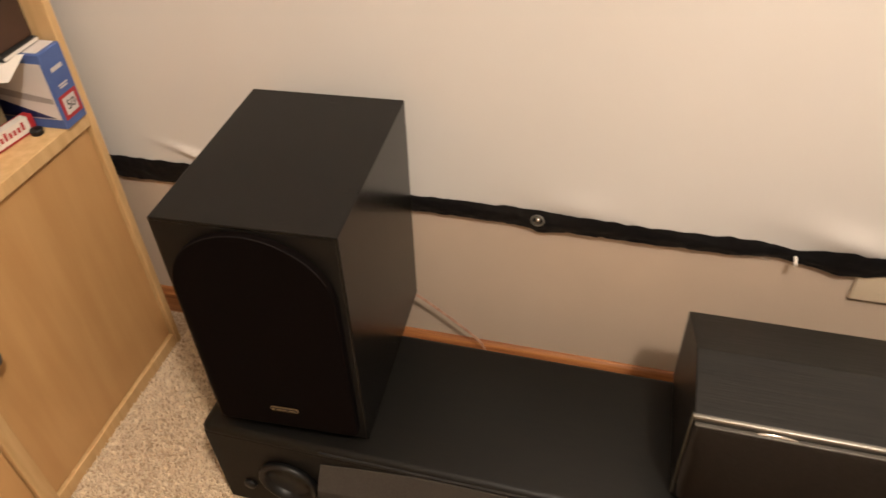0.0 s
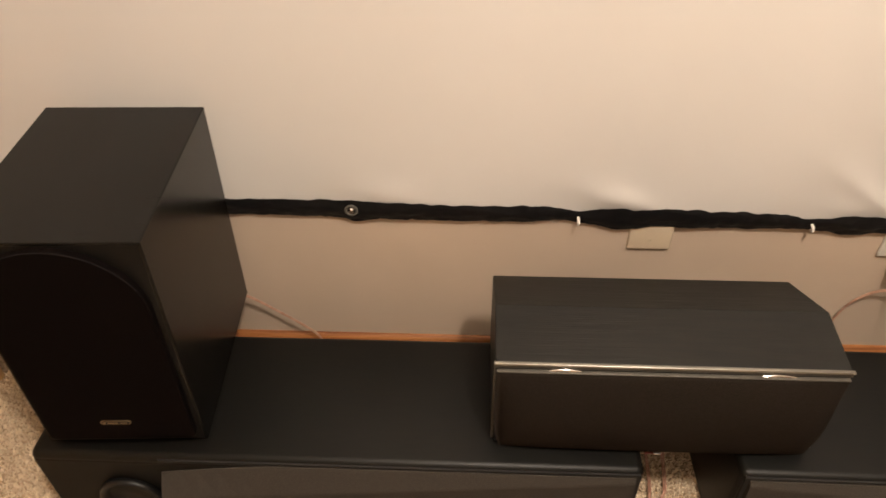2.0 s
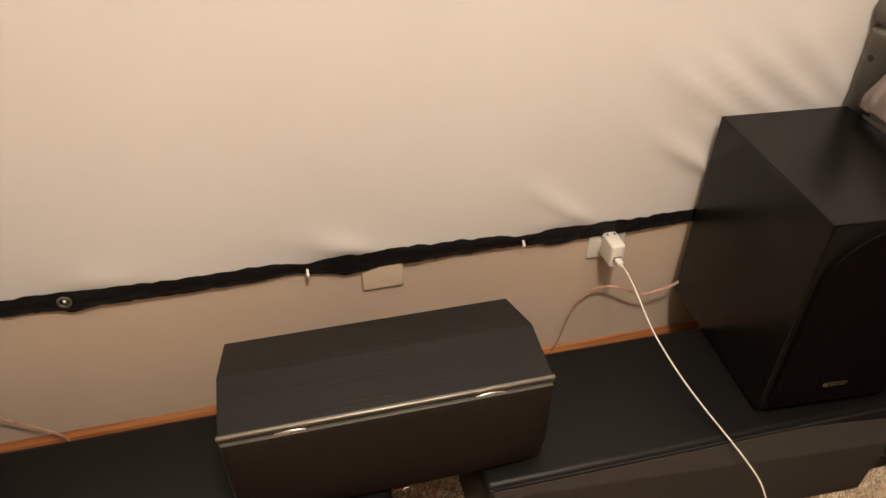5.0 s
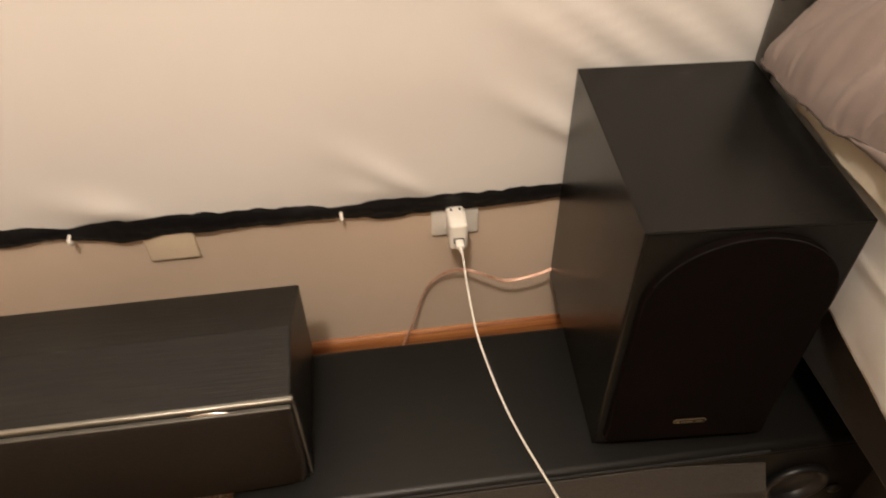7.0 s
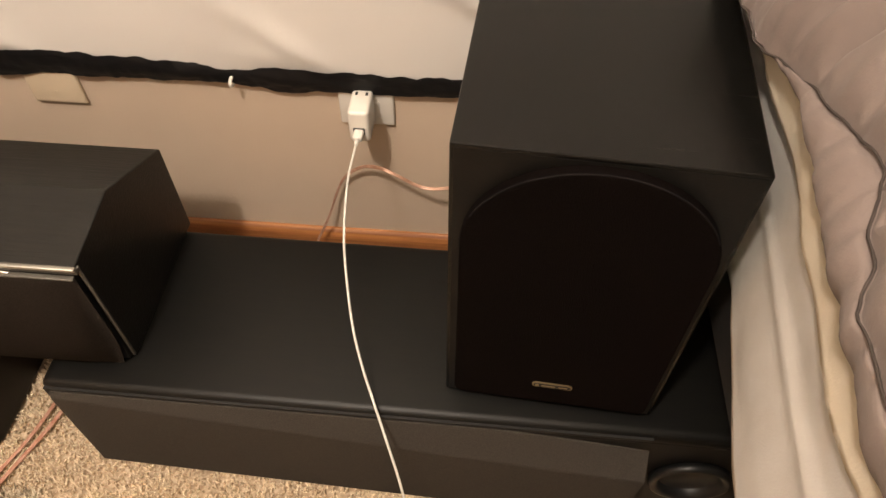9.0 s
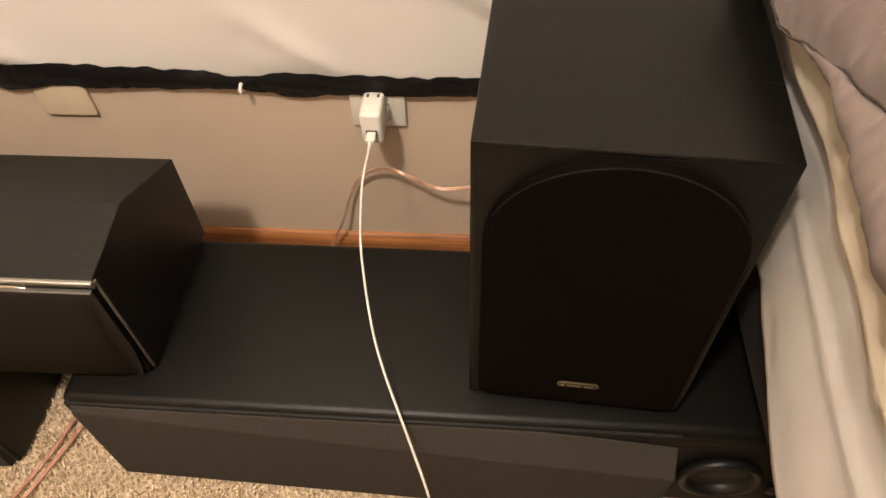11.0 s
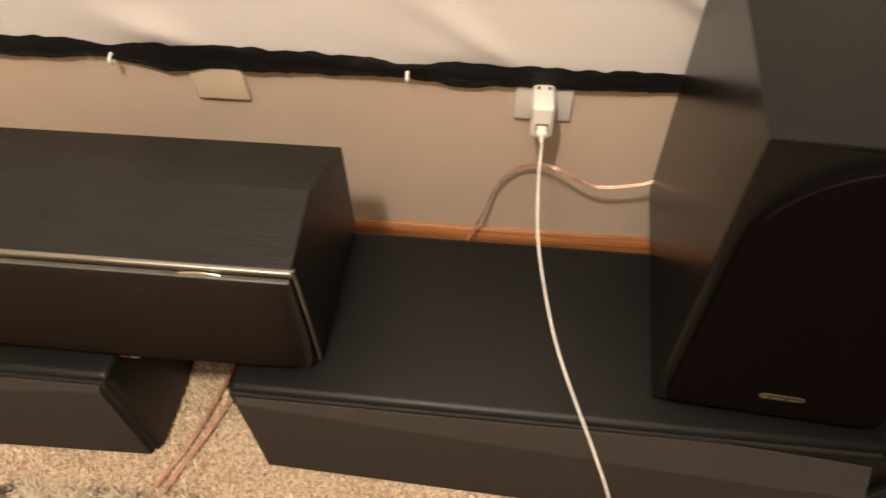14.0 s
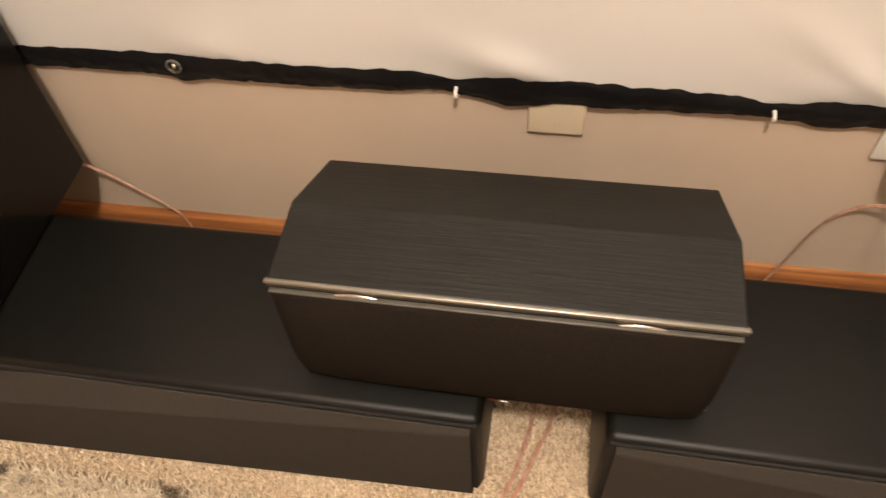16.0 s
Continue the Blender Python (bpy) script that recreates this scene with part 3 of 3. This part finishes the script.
# ---- birch cabinet on the side wall ----
def build_cabinet():
    """Local origin: foot of the front corner near the screen; x runs back to the side wall (negative), y towards the room (negative)."""
    top = thing("birch_cabinet", "birch laminate cabinet with plain doors and an open shelf", "cabinet", pose(-1.164, -0.078, 0, 0, 1.6, 2.0))
    D, W, H, S = 0.36, 0.78, 1.35, 0.530
    part("side_panel", block(-D, 0.0, -0.014, 0.0, 0.0, H, 0.0015, 2), BIRCH_EDGE, top, "pale birch side panel")
    part("side_panel", block(-D, 0.0, -W, -W + 0.024, 0.0, H, 0.0015, 2), BIRCH_EDGE, top)
    part("mid_panel", block(-D + 0.01, -0.001, -W / 2 - 0.012, -W / 2 + 0.012, 0.0, S - 0.02, 0.0015, 2), BIRCH_EDGE, top, "upright between the doors")
    part("back_panel", block(-D, -D + 0.008, -W + 0.0245, -0.0145, 0.03, H), BIRCH, top)
    part("shelf", block(-D + 0.0085, -0.0005, -W + 0.0245, -0.0145, S - 0.022, S, 0.0015, 2), BIRCH_EDGE, top, "birch shelf board")
    part("top_panel", block(-D + 0.0085, -0.0005, -W + 0.0245, -0.0145, H - 0.022, H, 0.0015, 2), BIRCH_EDGE, top)
    part("plinth", block(-D + 0.0085, -0.002, -W / 2 + 0.0125, -0.0145, 0.0, 0.028, 0.0015, 2), BIRCH_EDGE, top, "low plinth rail")
    part("plinth", block(-D + 0.0085, -0.002, -W + 0.0245, -W / 2 - 0.0125, 0.0, 0.028, 0.0015, 2), BIRCH_EDGE, top)
    for a, c, k in ((-W / 2 + 0.0145, -0.0165, -W / 2 + 0.034), (-W + 0.0265, -W / 2 - 0.0145, -W / 2 - 0.045)):
        door = part("door", block(-0.024, -0.008, a, c, 0.031, S - 0.026, 0.001, 1), BIRCH, top, "plain birch door")
        part("knob", lathe([(0.005, -0.009), (0.005, 0.006), (0.012, 0.012), (0.0135, 0.018), (0.009, 0.023), (0.0, 0.024)], (0, k, 0.345), "x", 20), PEWTER, door, "round dark metal knob", True)
    return top


CAB = build_cabinet()
M = CAB.matrix_basis


def carton():
    """A box of envelopes standing on the shelf against the side panel."""
    top = thing("envelope_box", "blue and white cardboard box of envelopes standing on the cabinet shelf", "box", M @ pose(0.003, -0.0160, 0.530, 0, 0, 2))
    W, D, H = 0.048, 0.235, 0.118
    part("box_body", block(-D, 0, -W, 0, 0, H, 0.0012, 1), BLUE, top, "blue cardboard")
    e = 0.0006
    part("side_label", block(-D + 0.004, -0.004, -W - e, -W + 0.0005, 0.016, H - 0.014), CARD, top, "white printed side panel")
    part("side_print", prism([(-D + 0.006, 0.018), (-0.06, 0.018), (-0.012, 0.018), (-0.10, 0.045), (-D + 0.006, 0.06)], "y", -W - 2 * e, -W), NAVY, top, "navy wave print")
    part("side_print", prism([(-0.006, 0.050), (-0.09, 0.064), (-0.12, 0.056), (-0.05, 0.046), (-0.006, 0.042)], "y", -W - 2 * e, -W), GREY_PRINT, top)
    part("red_panel", block(-0.0005, e, -W + 0.004, -0.004, 0.013, 0.050), RED, top, "red label panel")
    part("white_panel", block(0, 2 * e, -W + 0.010, -0.011, 0.019, 0.045), CARD, top)
    cu = bpy.data.curves.new("numeral", "FONT")
    cu.body, cu.size, cu.extrude, cu.align_x = "50", 0.020, 0.0002, "CENTER"
    t = new("numeral", cu)
    bpy.context.view_layer.update()
    me = bpy.data.meshes.new_from_object(t)
    bpy.data.objects.remove(t)
    me.materials.append(INK)
    num = new("numeral", me)
    num.parent = top
    num.matrix_basis = pose(2.6 * e, -W / 2 - 0.0, 0.026, 90, 0, 90)
    for z, w in ((0.086, 0.024), (0.063, 0.02), (0.059, 0.016)):
        part("print_bar", block(-0.0003, e, -W / 2 - w / 2, -W / 2 + w / 2, z, z + (0.006 if z > 0.08 else 0.002)), CARD, top)
    part("top_flap", block(-D + 0.002, -0.006, -W + 0.004, -0.004, H, H + 0.0014, 0.0005, 1), CARD, top, "white paper edges at the open top")
    return top


carton()
book = thing("dark_book", "dark cover book lying on top of the envelope box", "book", M @ pose(-0.020, -0.022, 0.6498, 0, 0, 2))
part("cover", block(-0.23, -0.004, -0.075, 0.0, 0.0, 0.007, 0.001, 1), INK, book, "black cover")
part("pages", block(-0.228, -0.002, -0.073, -0.002, 0.0015, 0.0055), PAPER, book)
# plain dark brown block that fills the shelf above the envelope box
brown = thing("brown_block", "plain dark brown block filling the shelf above the envelope box", "box", M @ pose(-0.030, -0.022, 0.6570))
part("body", block(-0.20, 0, -0.26, 0, 0, 0.16, 0.002, 1), DEEP_BROWN, brown)
part("lid", block(-0.202, 0.002, -0.262, 0.002, 0.13, 0.163, 0.002, 1), DEEP_BROWN, brown)
papers = thing("paper_sheet", "white paper sheet sticking out over the shelf", "paper", M @ pose(-0.010, -0.070, 0.6480, 4, -3, 14))
part("sheet", grid(10, 8, lambda u, v: (-0.17 + 0.17 * u, -0.06 * v - 0.02 * (1 - u), 0.006 * math.sin(2.4 * u + 1.5 * v))), PAPER, papers)
pouch = thing("olive_pouch", "olive cloth pouch standing on the shelf", "pouch", M @ pose(-0.062, -0.090, 0.530))
part("body", block(-0.10, 0, -0.11, 0, 0, 0.112, 0.014, 4), OLIVE, pouch, "", True)
part("seam", tube([(-0.09, 0.001, 0.08), (-0.05, 0.002, 0.083), (-0.01, 0.001, 0.08)], 0.001, 6), OLIVE, pouch)
red_pack = thing("red_packet", "red and white sweet packet lying on the shelf edge", "packet", M @ pose(-0.042, -0.070, 0.530, 0, 0, -6))
part("wrapper", block(-0.018, 0, -0.16, 0, 0, 0.027, 0.003, 2), RED, red_pack)
part("wrapper_label", block(-0.012, 0.0006, -0.15, -0.012, 0.005, 0.0276), PAPER, red_pack, "white label")
for a in range(15):
    part("print_bar", block(0.0003, 0.0011, -0.138 + a * 0.008, -0.1335 + a * 0.008, 0.012, 0.024 if a % 4 == 2 else 0.020), RED, red_pack)
puck = thing("black_cap", "small black round cap on the shelf edge", "cap", M @ pose(-0.034, -0.083, 0.530))
part("body", lathe([(0.0, 0.0), (0.0085, 0.0), (0.0095, 0.002), (0.0095, 0.0075), (0.008, 0.009), (0.0, 0.0092)], n=20), PLASTIC, puck, "", True)


# ---- bed ----
def lay(x, y, z):
    """The bedding stands a little askew to the wall and rises away from the head of the bed."""
    yy = max(y, -0.85)
    return (0.976 * x + 0.011 * yy + 0.014 * z + 0.0146, 0.999 * y + 0.054 * z - 0.0195 - 0.016 * (x - 0.85), 0.991 * z - 0.064 * yy - 0.005)


def build_bed():
    bed = thing("bed_frame", "grey metal bed frame with round posts and dark side rail", "bed")
    for px in (0.866, 2.26):
        prof = [(0.0, 0.0), (0.022, 0.0), (0.022, 0.678), (0.0238, 0.681), (0.0244, 0.689), (0.0235, 0.693), (0.020, 0.6945), (0.014, 0.6945), (0.013, 0.702)]
        prof += [(0.030 * math.sin(math.pi * (0.25 + 0.75 * k / 8)), 0.726 - 0.030 * math.cos(math.pi * (0.25 + 0.75 * k / 8))) for k in range(9)]
        post = part("headboard_post", lathe(prof, (px, -0.032, 0), "z", 24), PEWTER, bed, "round grey post with ball finial", True)
        # black disc on the surface, for the darkness of a recessed screw hole
        part("bolt_recess", lathe([(0.0, -0.0222), (0.004, -0.0225), (0.0055, -0.0215), (0.0058, -0.018)], (px, -0.038, 0.650), "x", 12), INK, post)
    for z in (0.663, 0.45):
        part("headboard_rail", tube([(0.871, -0.032, z), (2.26, -0.032, z)], 0.009, 12), PEWTER, bed, "thin round rail", True)
    for k in range(9):
        x = 1.01 + 0.144 * k
        part("headboard_spindle", tube([(x, -0.032, 0.45), (x, -0.032, 0.663)], 0.006, 8), PEWTER, bed, "", True)
    part("side_rail", block(0.858, 0.886, -2.0, -0.056, 0.290, 0.425, 0.004, 2), RAIL, bed, "dark side rail")
    part("side_rail", block(2.23, 2.26, -2.0, -0.056, 0.290, 0.425, 0.004, 2), RAIL, bed)
    part("leg", block(0.87, 0.90, -2.0, -1.96, 0.0, 0.291, 0.003, 1), RAIL, bed)
    part("leg", block(2.225, 2.255, -2.0, -1.96, 0.0, 0.291, 0.003, 1), RAIL, bed)
    # added panel, no bed part: gives the darkness of the shaded space below
    part("under_bed_shade_panel", block(1.002, 1.02, -1.98, -0.07, 0.0, 0.33), RAIL, bed, "added dark panel for the shade under the bed")
    part("slat_deck", block(0.886, 2.23, -2.0, -0.06, 0.34, 0.36), RAIL, bed)
    mat = thing("mattress", "mattress in a loose white fitted sheet on the bed frame", "mattress")

    # white sheet over the side of the mattress, hanging a little past the rail
    def lean(y):
        return 0.030 * max(0.0, min(1.0, (-y - 0.33) / 0.17)) + 0.022 * max(0.0, min(1.0, (-y - 0.5) / 0.3))

    def sheet_x(y, z):
        v = (0.57 - z) / 0.17
        return 0.843 - lean(y) * (0.55 + 0.45 * v) - 0.006 * v

    def side(u, v):
        y = -0.08 - 1.9 * u
        z = 0.57 - 0.170 * v
        x = sheet_x(y, z) + 0.003 * wob(y * 5, v * 2.5) * math.sin(math.pi * min(1.0, v * 1.1)) + 0.0012 * wob(y * 20, v * 7)
        for at, run, deep, wide in ((0.26, 0.10, 0.0022, 0.09), (0.50, -0.16, 0.0034, 0.045), (0.78, 0.06, 0.0016, 0.11)):
            x -= deep * math.exp(-((v - at - run * (-y - 0.4)) / wide) ** 2)
        return (x, y, z)

    b = grid(150, 36, lambda u, v: lay(*side(u, v)))
    bmesh.ops.solidify(b, geom=list(b.faces), thickness=0.003)
    part("sheet_side", b, SHEET, mat, "white sheet with long creases", True)
    part("core", block(0.885, 2.22, -1.98, -0.075, 0.361, 0.585, 0.03, 4), SHEET, mat, "", True)
    top = thing("top_sheet", "cream top sheet hanging out from under the comforter", "sheet")

    def cream(u, v):
        y = -0.16 - 1.6 * u
        drop = 0.028 + 0.016 * max(0.0, min(1.0, (-y - 0.23) / 0.145)) + 0.006 * max(0.0, min(1.0, (-y - 0.375) / 0.22))
        z = 0.590 - drop * v + 0.0025 * wob(y * 9, 6.0) * v
        x = sheet_x(y, z) - 0.005 - 0.004 * v - (0.0022 * math.sin(y * 46 + 1.2 + 2.5 * wob(y * 7, 1.0)) + 0.0015 * wob(y * 60, v * 2)) * (0.4 + 0.6 * v) - 0.003 * (1 + wob(y * 14, v * 2))
        return (x, y, z)

    b = grid(150, 12, lambda u, v: lay(*cream(u, v)))
    bmesh.ops.solidify(b, geom=list(b.faces), thickness=0.003)
    part("cloth", b, CREAM, top, "", True)

    quilt = thing("comforter", "puffy taupe comforter with stitched edge seam on the bed", "comforter")

    rng = random.Random(5)
    puckers, py = [], -0.13
    while py > -1.9:
        puckers.append((py, rng.uniform(0.5, 1.2), rng.uniform(0.0030, 0.0055), rng.uniform(0.008, 0.024), rng.uniform(-0.5, 0.5)))
        py -= rng.uniform(0.020, 0.048)
    # soft folds that run in from the seam: y at the seam, slope, height, width, where they start and fade
    folds = ((-0.322, -0.65, -0.012, 0.0050, 0.008, 0.070), (-0.262, -0.85, 0.007, 0.011, 0.006, 0.30), (-0.294, -0.85, 0.005, 0.009, 0.004, 0.16),
             (-0.225, -0.80, -0.007, 0.012, 0.004, 0.14), (-0.180, -0.70, 0.007, 0.014, 0.006, 0.22), (-0.415, 0.35, 0.007, 0.015, 0.010, 0.20),
             (-0.470, 0.55, -0.009, 0.008, 0.008, 0.10), (-0.560, 0.30, 0.008, 0.016, 0.010, 0.22), (-0.640, 0.45, -0.010, 0.008, 0.010, 0.12))

    def surface(u, v):
        y = -0.085 - 1.9 * u ** 1.35
        end = min(1.0, (-y - 0.085) / 0.066)
        puff = math.sqrt(max(0.0, 1 - (1 - end) ** 2))
        t = max(0.0, min(1.0, (-y - 0.30) / 0.34))
        t2 = max(0.0, min(1.0, (-y - 0.265) / 0.15)) * (1 - 0.8 * max(0.0, min(1.0, (-y - 0.43) / 0.08)))
        hem = 0.008 + 0.034 * t * t * (3 - 2 * t)
        ex = 0.800 - 0.012 * t + 0.007 * math.exp(-((y + 0.32) / 0.06) ** 2) + 0.003 * wob(y * 9, 0.5) + 0.0035 * wob(y * 45, 3.5) + 0.002 * wob(y * 95, 9.5) + 0.02 * (1 - puff)
        if v < 0.3:
            # the hem, which hangs down from the stitched seam
            k = v / 0.3
            x = ex + 0.010 - 0.010 * math.sin(math.pi * (0.10 + 0.75 * k)) + (0.016 - 0.002 * t) * (1 - k) + (0.030 * t2 - 0.001) * k * k
            z = 0.596 - hem * (1 - k) + (0.004 + 0.030 * t2) * k * puff
            x += (0.003 * wob(y * 22, k * 2.5) + 0.0015 * math.sin(y * 33 + k * 2)) * (1 - k) * (0.15 + t)
            z += 0.003 * wob(y * 30, k * 3, 3.0) * (1 - k)
            x -= (0.004 * wob(y * 75, 2.0) + 0.004 * wob(y * 33, 6.0)) * k * (1 - k) * 4 * (0.2 + 0.8 * t)
            for q, w, wide, far, sl in puckers:
                if abs(y - q) < 0.03:
                    c = (y - q - sl * 0.02 * (1 - k)) / wide
                    x += 0.010 * w * math.exp(-c * c) * math.exp(-((1 - k) / 0.35) ** 2) * (0.2 + 0.8 * t2)
            groove = math.exp(-((1 - k) / 0.10) ** 2)
            return (x + 0.004 * groove, y, z - 0.006 * groove)
        s = (v - 0.3) / 0.7
        d = 1.42 * s ** 1.7
        x = ex + 0.0025 + 0.030 * t2 + d - 0.003 * math.exp(-((d - 0.010) / 0.008) ** 2) * (1 - math.exp(-d / 0.004))
        z = 0.596 + (0.004 + 0.030 * t2) * puff + (0.060 - 0.018 * t2) * puff * (1 - math.exp(-d / 0.020)) + 0.055 * (1 - math.exp(-d / 0.20))
        x, z = x + 0.004 * math.exp(-(d / 0.003) ** 2), z - 0.006 * math.exp(-(d / 0.003) ** 2)
        z += 0.10 * (1 - math.exp(-d / 0.16)) * max(0.0, min(1.0, (y + 0.55) / 0.35))
        # puckers along the seam, folds running in from it, soft unevenness
        for q, w, wide, far, sl in puckers:
            if abs(y - q) < 0.04 and d < 0.1:
                c = (y - q - sl * d) / (wide * (1 + d / 0.02))
                z -= 0.015 * w * math.exp(-c * c) * math.exp(-(d / far) ** 2) * (1 - math.exp(-d / 0.0015))
        for q, sl, hi, wide, d0, d1 in folds:
            c = (y - q - sl * d + 0.006 * wob(d * 25, q * 50)) / (wide * (1 + d / 0.15))
            if abs(c) < 4:
                z += 2.0 * hi * math.exp(-c * c) * (1 - math.exp(-d / d0)) * math.exp(-(d / d1) ** 2)
        near = math.exp(-d / 0.05)
        soft = 1 - math.exp(-d / 0.02)
        z += 0.007 * wob(y * 34, d * 7, 1.0) * near * (1 - math.exp(-d / 0.006))
        z += soft * (0.020 * wob(y * 17 + 2 * wob(d * 6, 1.0), d * 3.2, 11.0) + 0.011 * wob(y * 38, d * 9, 14.0))
        z += soft * (0.018 * wob(y * 7, d * 6, 2.0) + 0.008 * wob(y * 17 + d * 9, d * 13, 5.0)) + 0.0025 * wob(y * 40, d * 33, 8.0)
        return (x, y, z)

    part("shell", grid(560, 120, lambda u, v: lay(*surface(u, 0.3 + 0.7 * v))), QUILT, quilt, "puffy quilted shell", True)
    # dark tube in the seam groove, coloured as the shade that lies there
    line = [Vector(lay(*surface((k / 400) ** 0.8, 0.3))) + Vector((-0.0025, 0, 0.0022)) for k in range(1, 320)]
    part("seam", tube(line, 0.0009, 6), SEAM_SHADE, quilt, "dark line for the shade in the stitched seam", True)
    part("hem", grid(560, 24, lambda u, v: lay(*surface(u, 0.29999 * v))), QUILT, quilt, "stitched hem that hangs down", True)


build_bed()


# ---- rug and carpet pile ----
def fibres(name, n, area, spots, r, h, mat, label, category, lean=0.6, kind="stuff", skip=None, z0=0.0):
    """Many small leaning tufts, each a thin three-sided spike, as one mesh."""
    rng = np.random.default_rng(7)
    xa, xb, ya, yb = area
    p = np.column_stack([rng.uniform(xa, xb, n), rng.uniform(ya, yb, n)])
    if skip is not None:
        p = p[~skip(p[:, 0], p[:, 1])]
    n = len(p)
    hh = h * rng.uniform(0.55, 1.15, n)
    rr = r * rng.uniform(0.7, 1.3, n)
    a0 = rng.uniform(0, 2 * np.pi, n)
    la, lm = rng.uniform(0, 2 * np.pi, n), hh * rng.uniform(0.1, lean, n)
    v = np.zeros((n, 6, 3))
    for k in range(3):
        a = a0 + 2 * np.pi * k / 3
        v[:, k] = np.column_stack([p[:, 0] + rr * np.cos(a), p[:, 1] + rr * np.sin(a), np.full(n, z0 - 0.001)])
        v[:, 3 + k] = np.column_stack([p[:, 0] + lm * np.cos(la) + 0.75 * rr * np.cos(a), p[:, 1] + lm * np.sin(la) + 0.75 * rr * np.sin(a), z0 + hh])
    f = np.array([[0, 1, 4, 3], [1, 2, 5, 4], [2, 0, 3, 5], [3, 4, 5, 5]])
    base = (np.arange(n) * 6)[:, None]
    faces = [q.tolist() for q in np.concatenate([(base + f[k]) for k in range(3)])] + [q.tolist() for q in base + np.array([3, 4, 5])]
    me = bpy.data.meshes.new(name)
    me.from_pydata(v.reshape(-1, 3).tolist(), [], faces)
    me.materials.append(mat)
    return tagged(new(name, me), label, category, kind=kind)


def pile_material(name, colours, pattern=None):
    """Yarn that differs tuft by tuft; pattern: (colour, scale, lo, hi) of larger patches."""
    m = bpy.data.materials.new(name)
    m.use_nodes = True
    n, l = m.node_tree.nodes, m.node_tree.links
    p = n["Principled BSDF"]
    p.inputs["Roughness"].default_value = 0.9
    p.inputs["Specular IOR Level"].default_value = 0.15
    g = n.new("ShaderNodeNewGeometry")
    r = n.new("ShaderNodeValToRGB")
    r.color_ramp.interpolation = "LINEAR"
    els = r.color_ramp.elements
    for i, (pos, c) in enumerate(colours):
        e = els[i] if i < 2 else els.new(pos)
        e.position, e.color = pos, (*c, 1)
    l.new(g.outputs["Random Per Island"], r.inputs["Fac"])
    colour = r.outputs["Color"]
    if pattern:
        c, sc, lo, hi = pattern
        tc = n.new("ShaderNodeTexCoord")
        t = n.new("ShaderNodeTexNoise")
        t.inputs["Scale"].default_value, t.inputs["Detail"].default_value = sc, 5
        l.new(tc.outputs["Object"], t.inputs["Vector"])
        mr = n.new("ShaderNodeMapRange")
        mr.inputs["From Min"].default_value, mr.inputs["From Max"].default_value = lo, hi
        l.new(t.outputs["Fac"], mr.inputs["Value"])
        mx = n.new("ShaderNodeMix")
        mx.data_type = "RGBA"
        l.new(mr.outputs[0], mx.inputs[0])
        l.new(colour, mx.inputs[6])
        mx.inputs[7].default_value = (*c, 1)
        colour = mx.outputs[2]
    l.new(colour, p.inputs["Base Color"])
    return m


PILE = pile_material("carpet_yarn", [(0.0, (0.84, 0.72, 0.545)), (1.0, (0.48, 0.35, 0.23)), (0.6, (0.79, 0.66, 0.485)), (0.87, (0.68, 0.54, 0.385))])
SHAG = pile_material("rug_yarn", [(0.0, (0.80, 0.71, 0.56)), (1.0, (0.60, 0.50, 0.37)), (0.6, (0.72, 0.62, 0.48))], ((0.14, 0.11, 0.08), 24, 0.555, 0.65))


def under(x, y):
    return ((y > -0.34) & (y < -0.12) & (((x > -0.86) & (x < -0.01)) | ((x > 0.14) & (x < 0.98)))) | ((y > -0.13) & (x > -0.85)) | ((x > -0.70) & (x < 0.04) & (y < -0.425))


fibres("carpet_pile", 110000, (-1.16, 1.0, -0.72, -0.02), None, 0.0015, 0.007, PILE, "short beige and brown carpet tufts", "carpet pile", 0.9, skip=under)
structure("rug_backing", block(-0.72, 0.06, -1.7, -0.435, 0.0, 0.006, 0.002, 1), CARPET, "cream shag rug backing", "rug")
fibres("rug_pile", 60000, (-0.73, 0.07, -0.80, -0.436), None, 0.0012, 0.014, SHAG, "cream shag rug pile with dark flecked pattern", "rug", 1.3, z0=0.004)
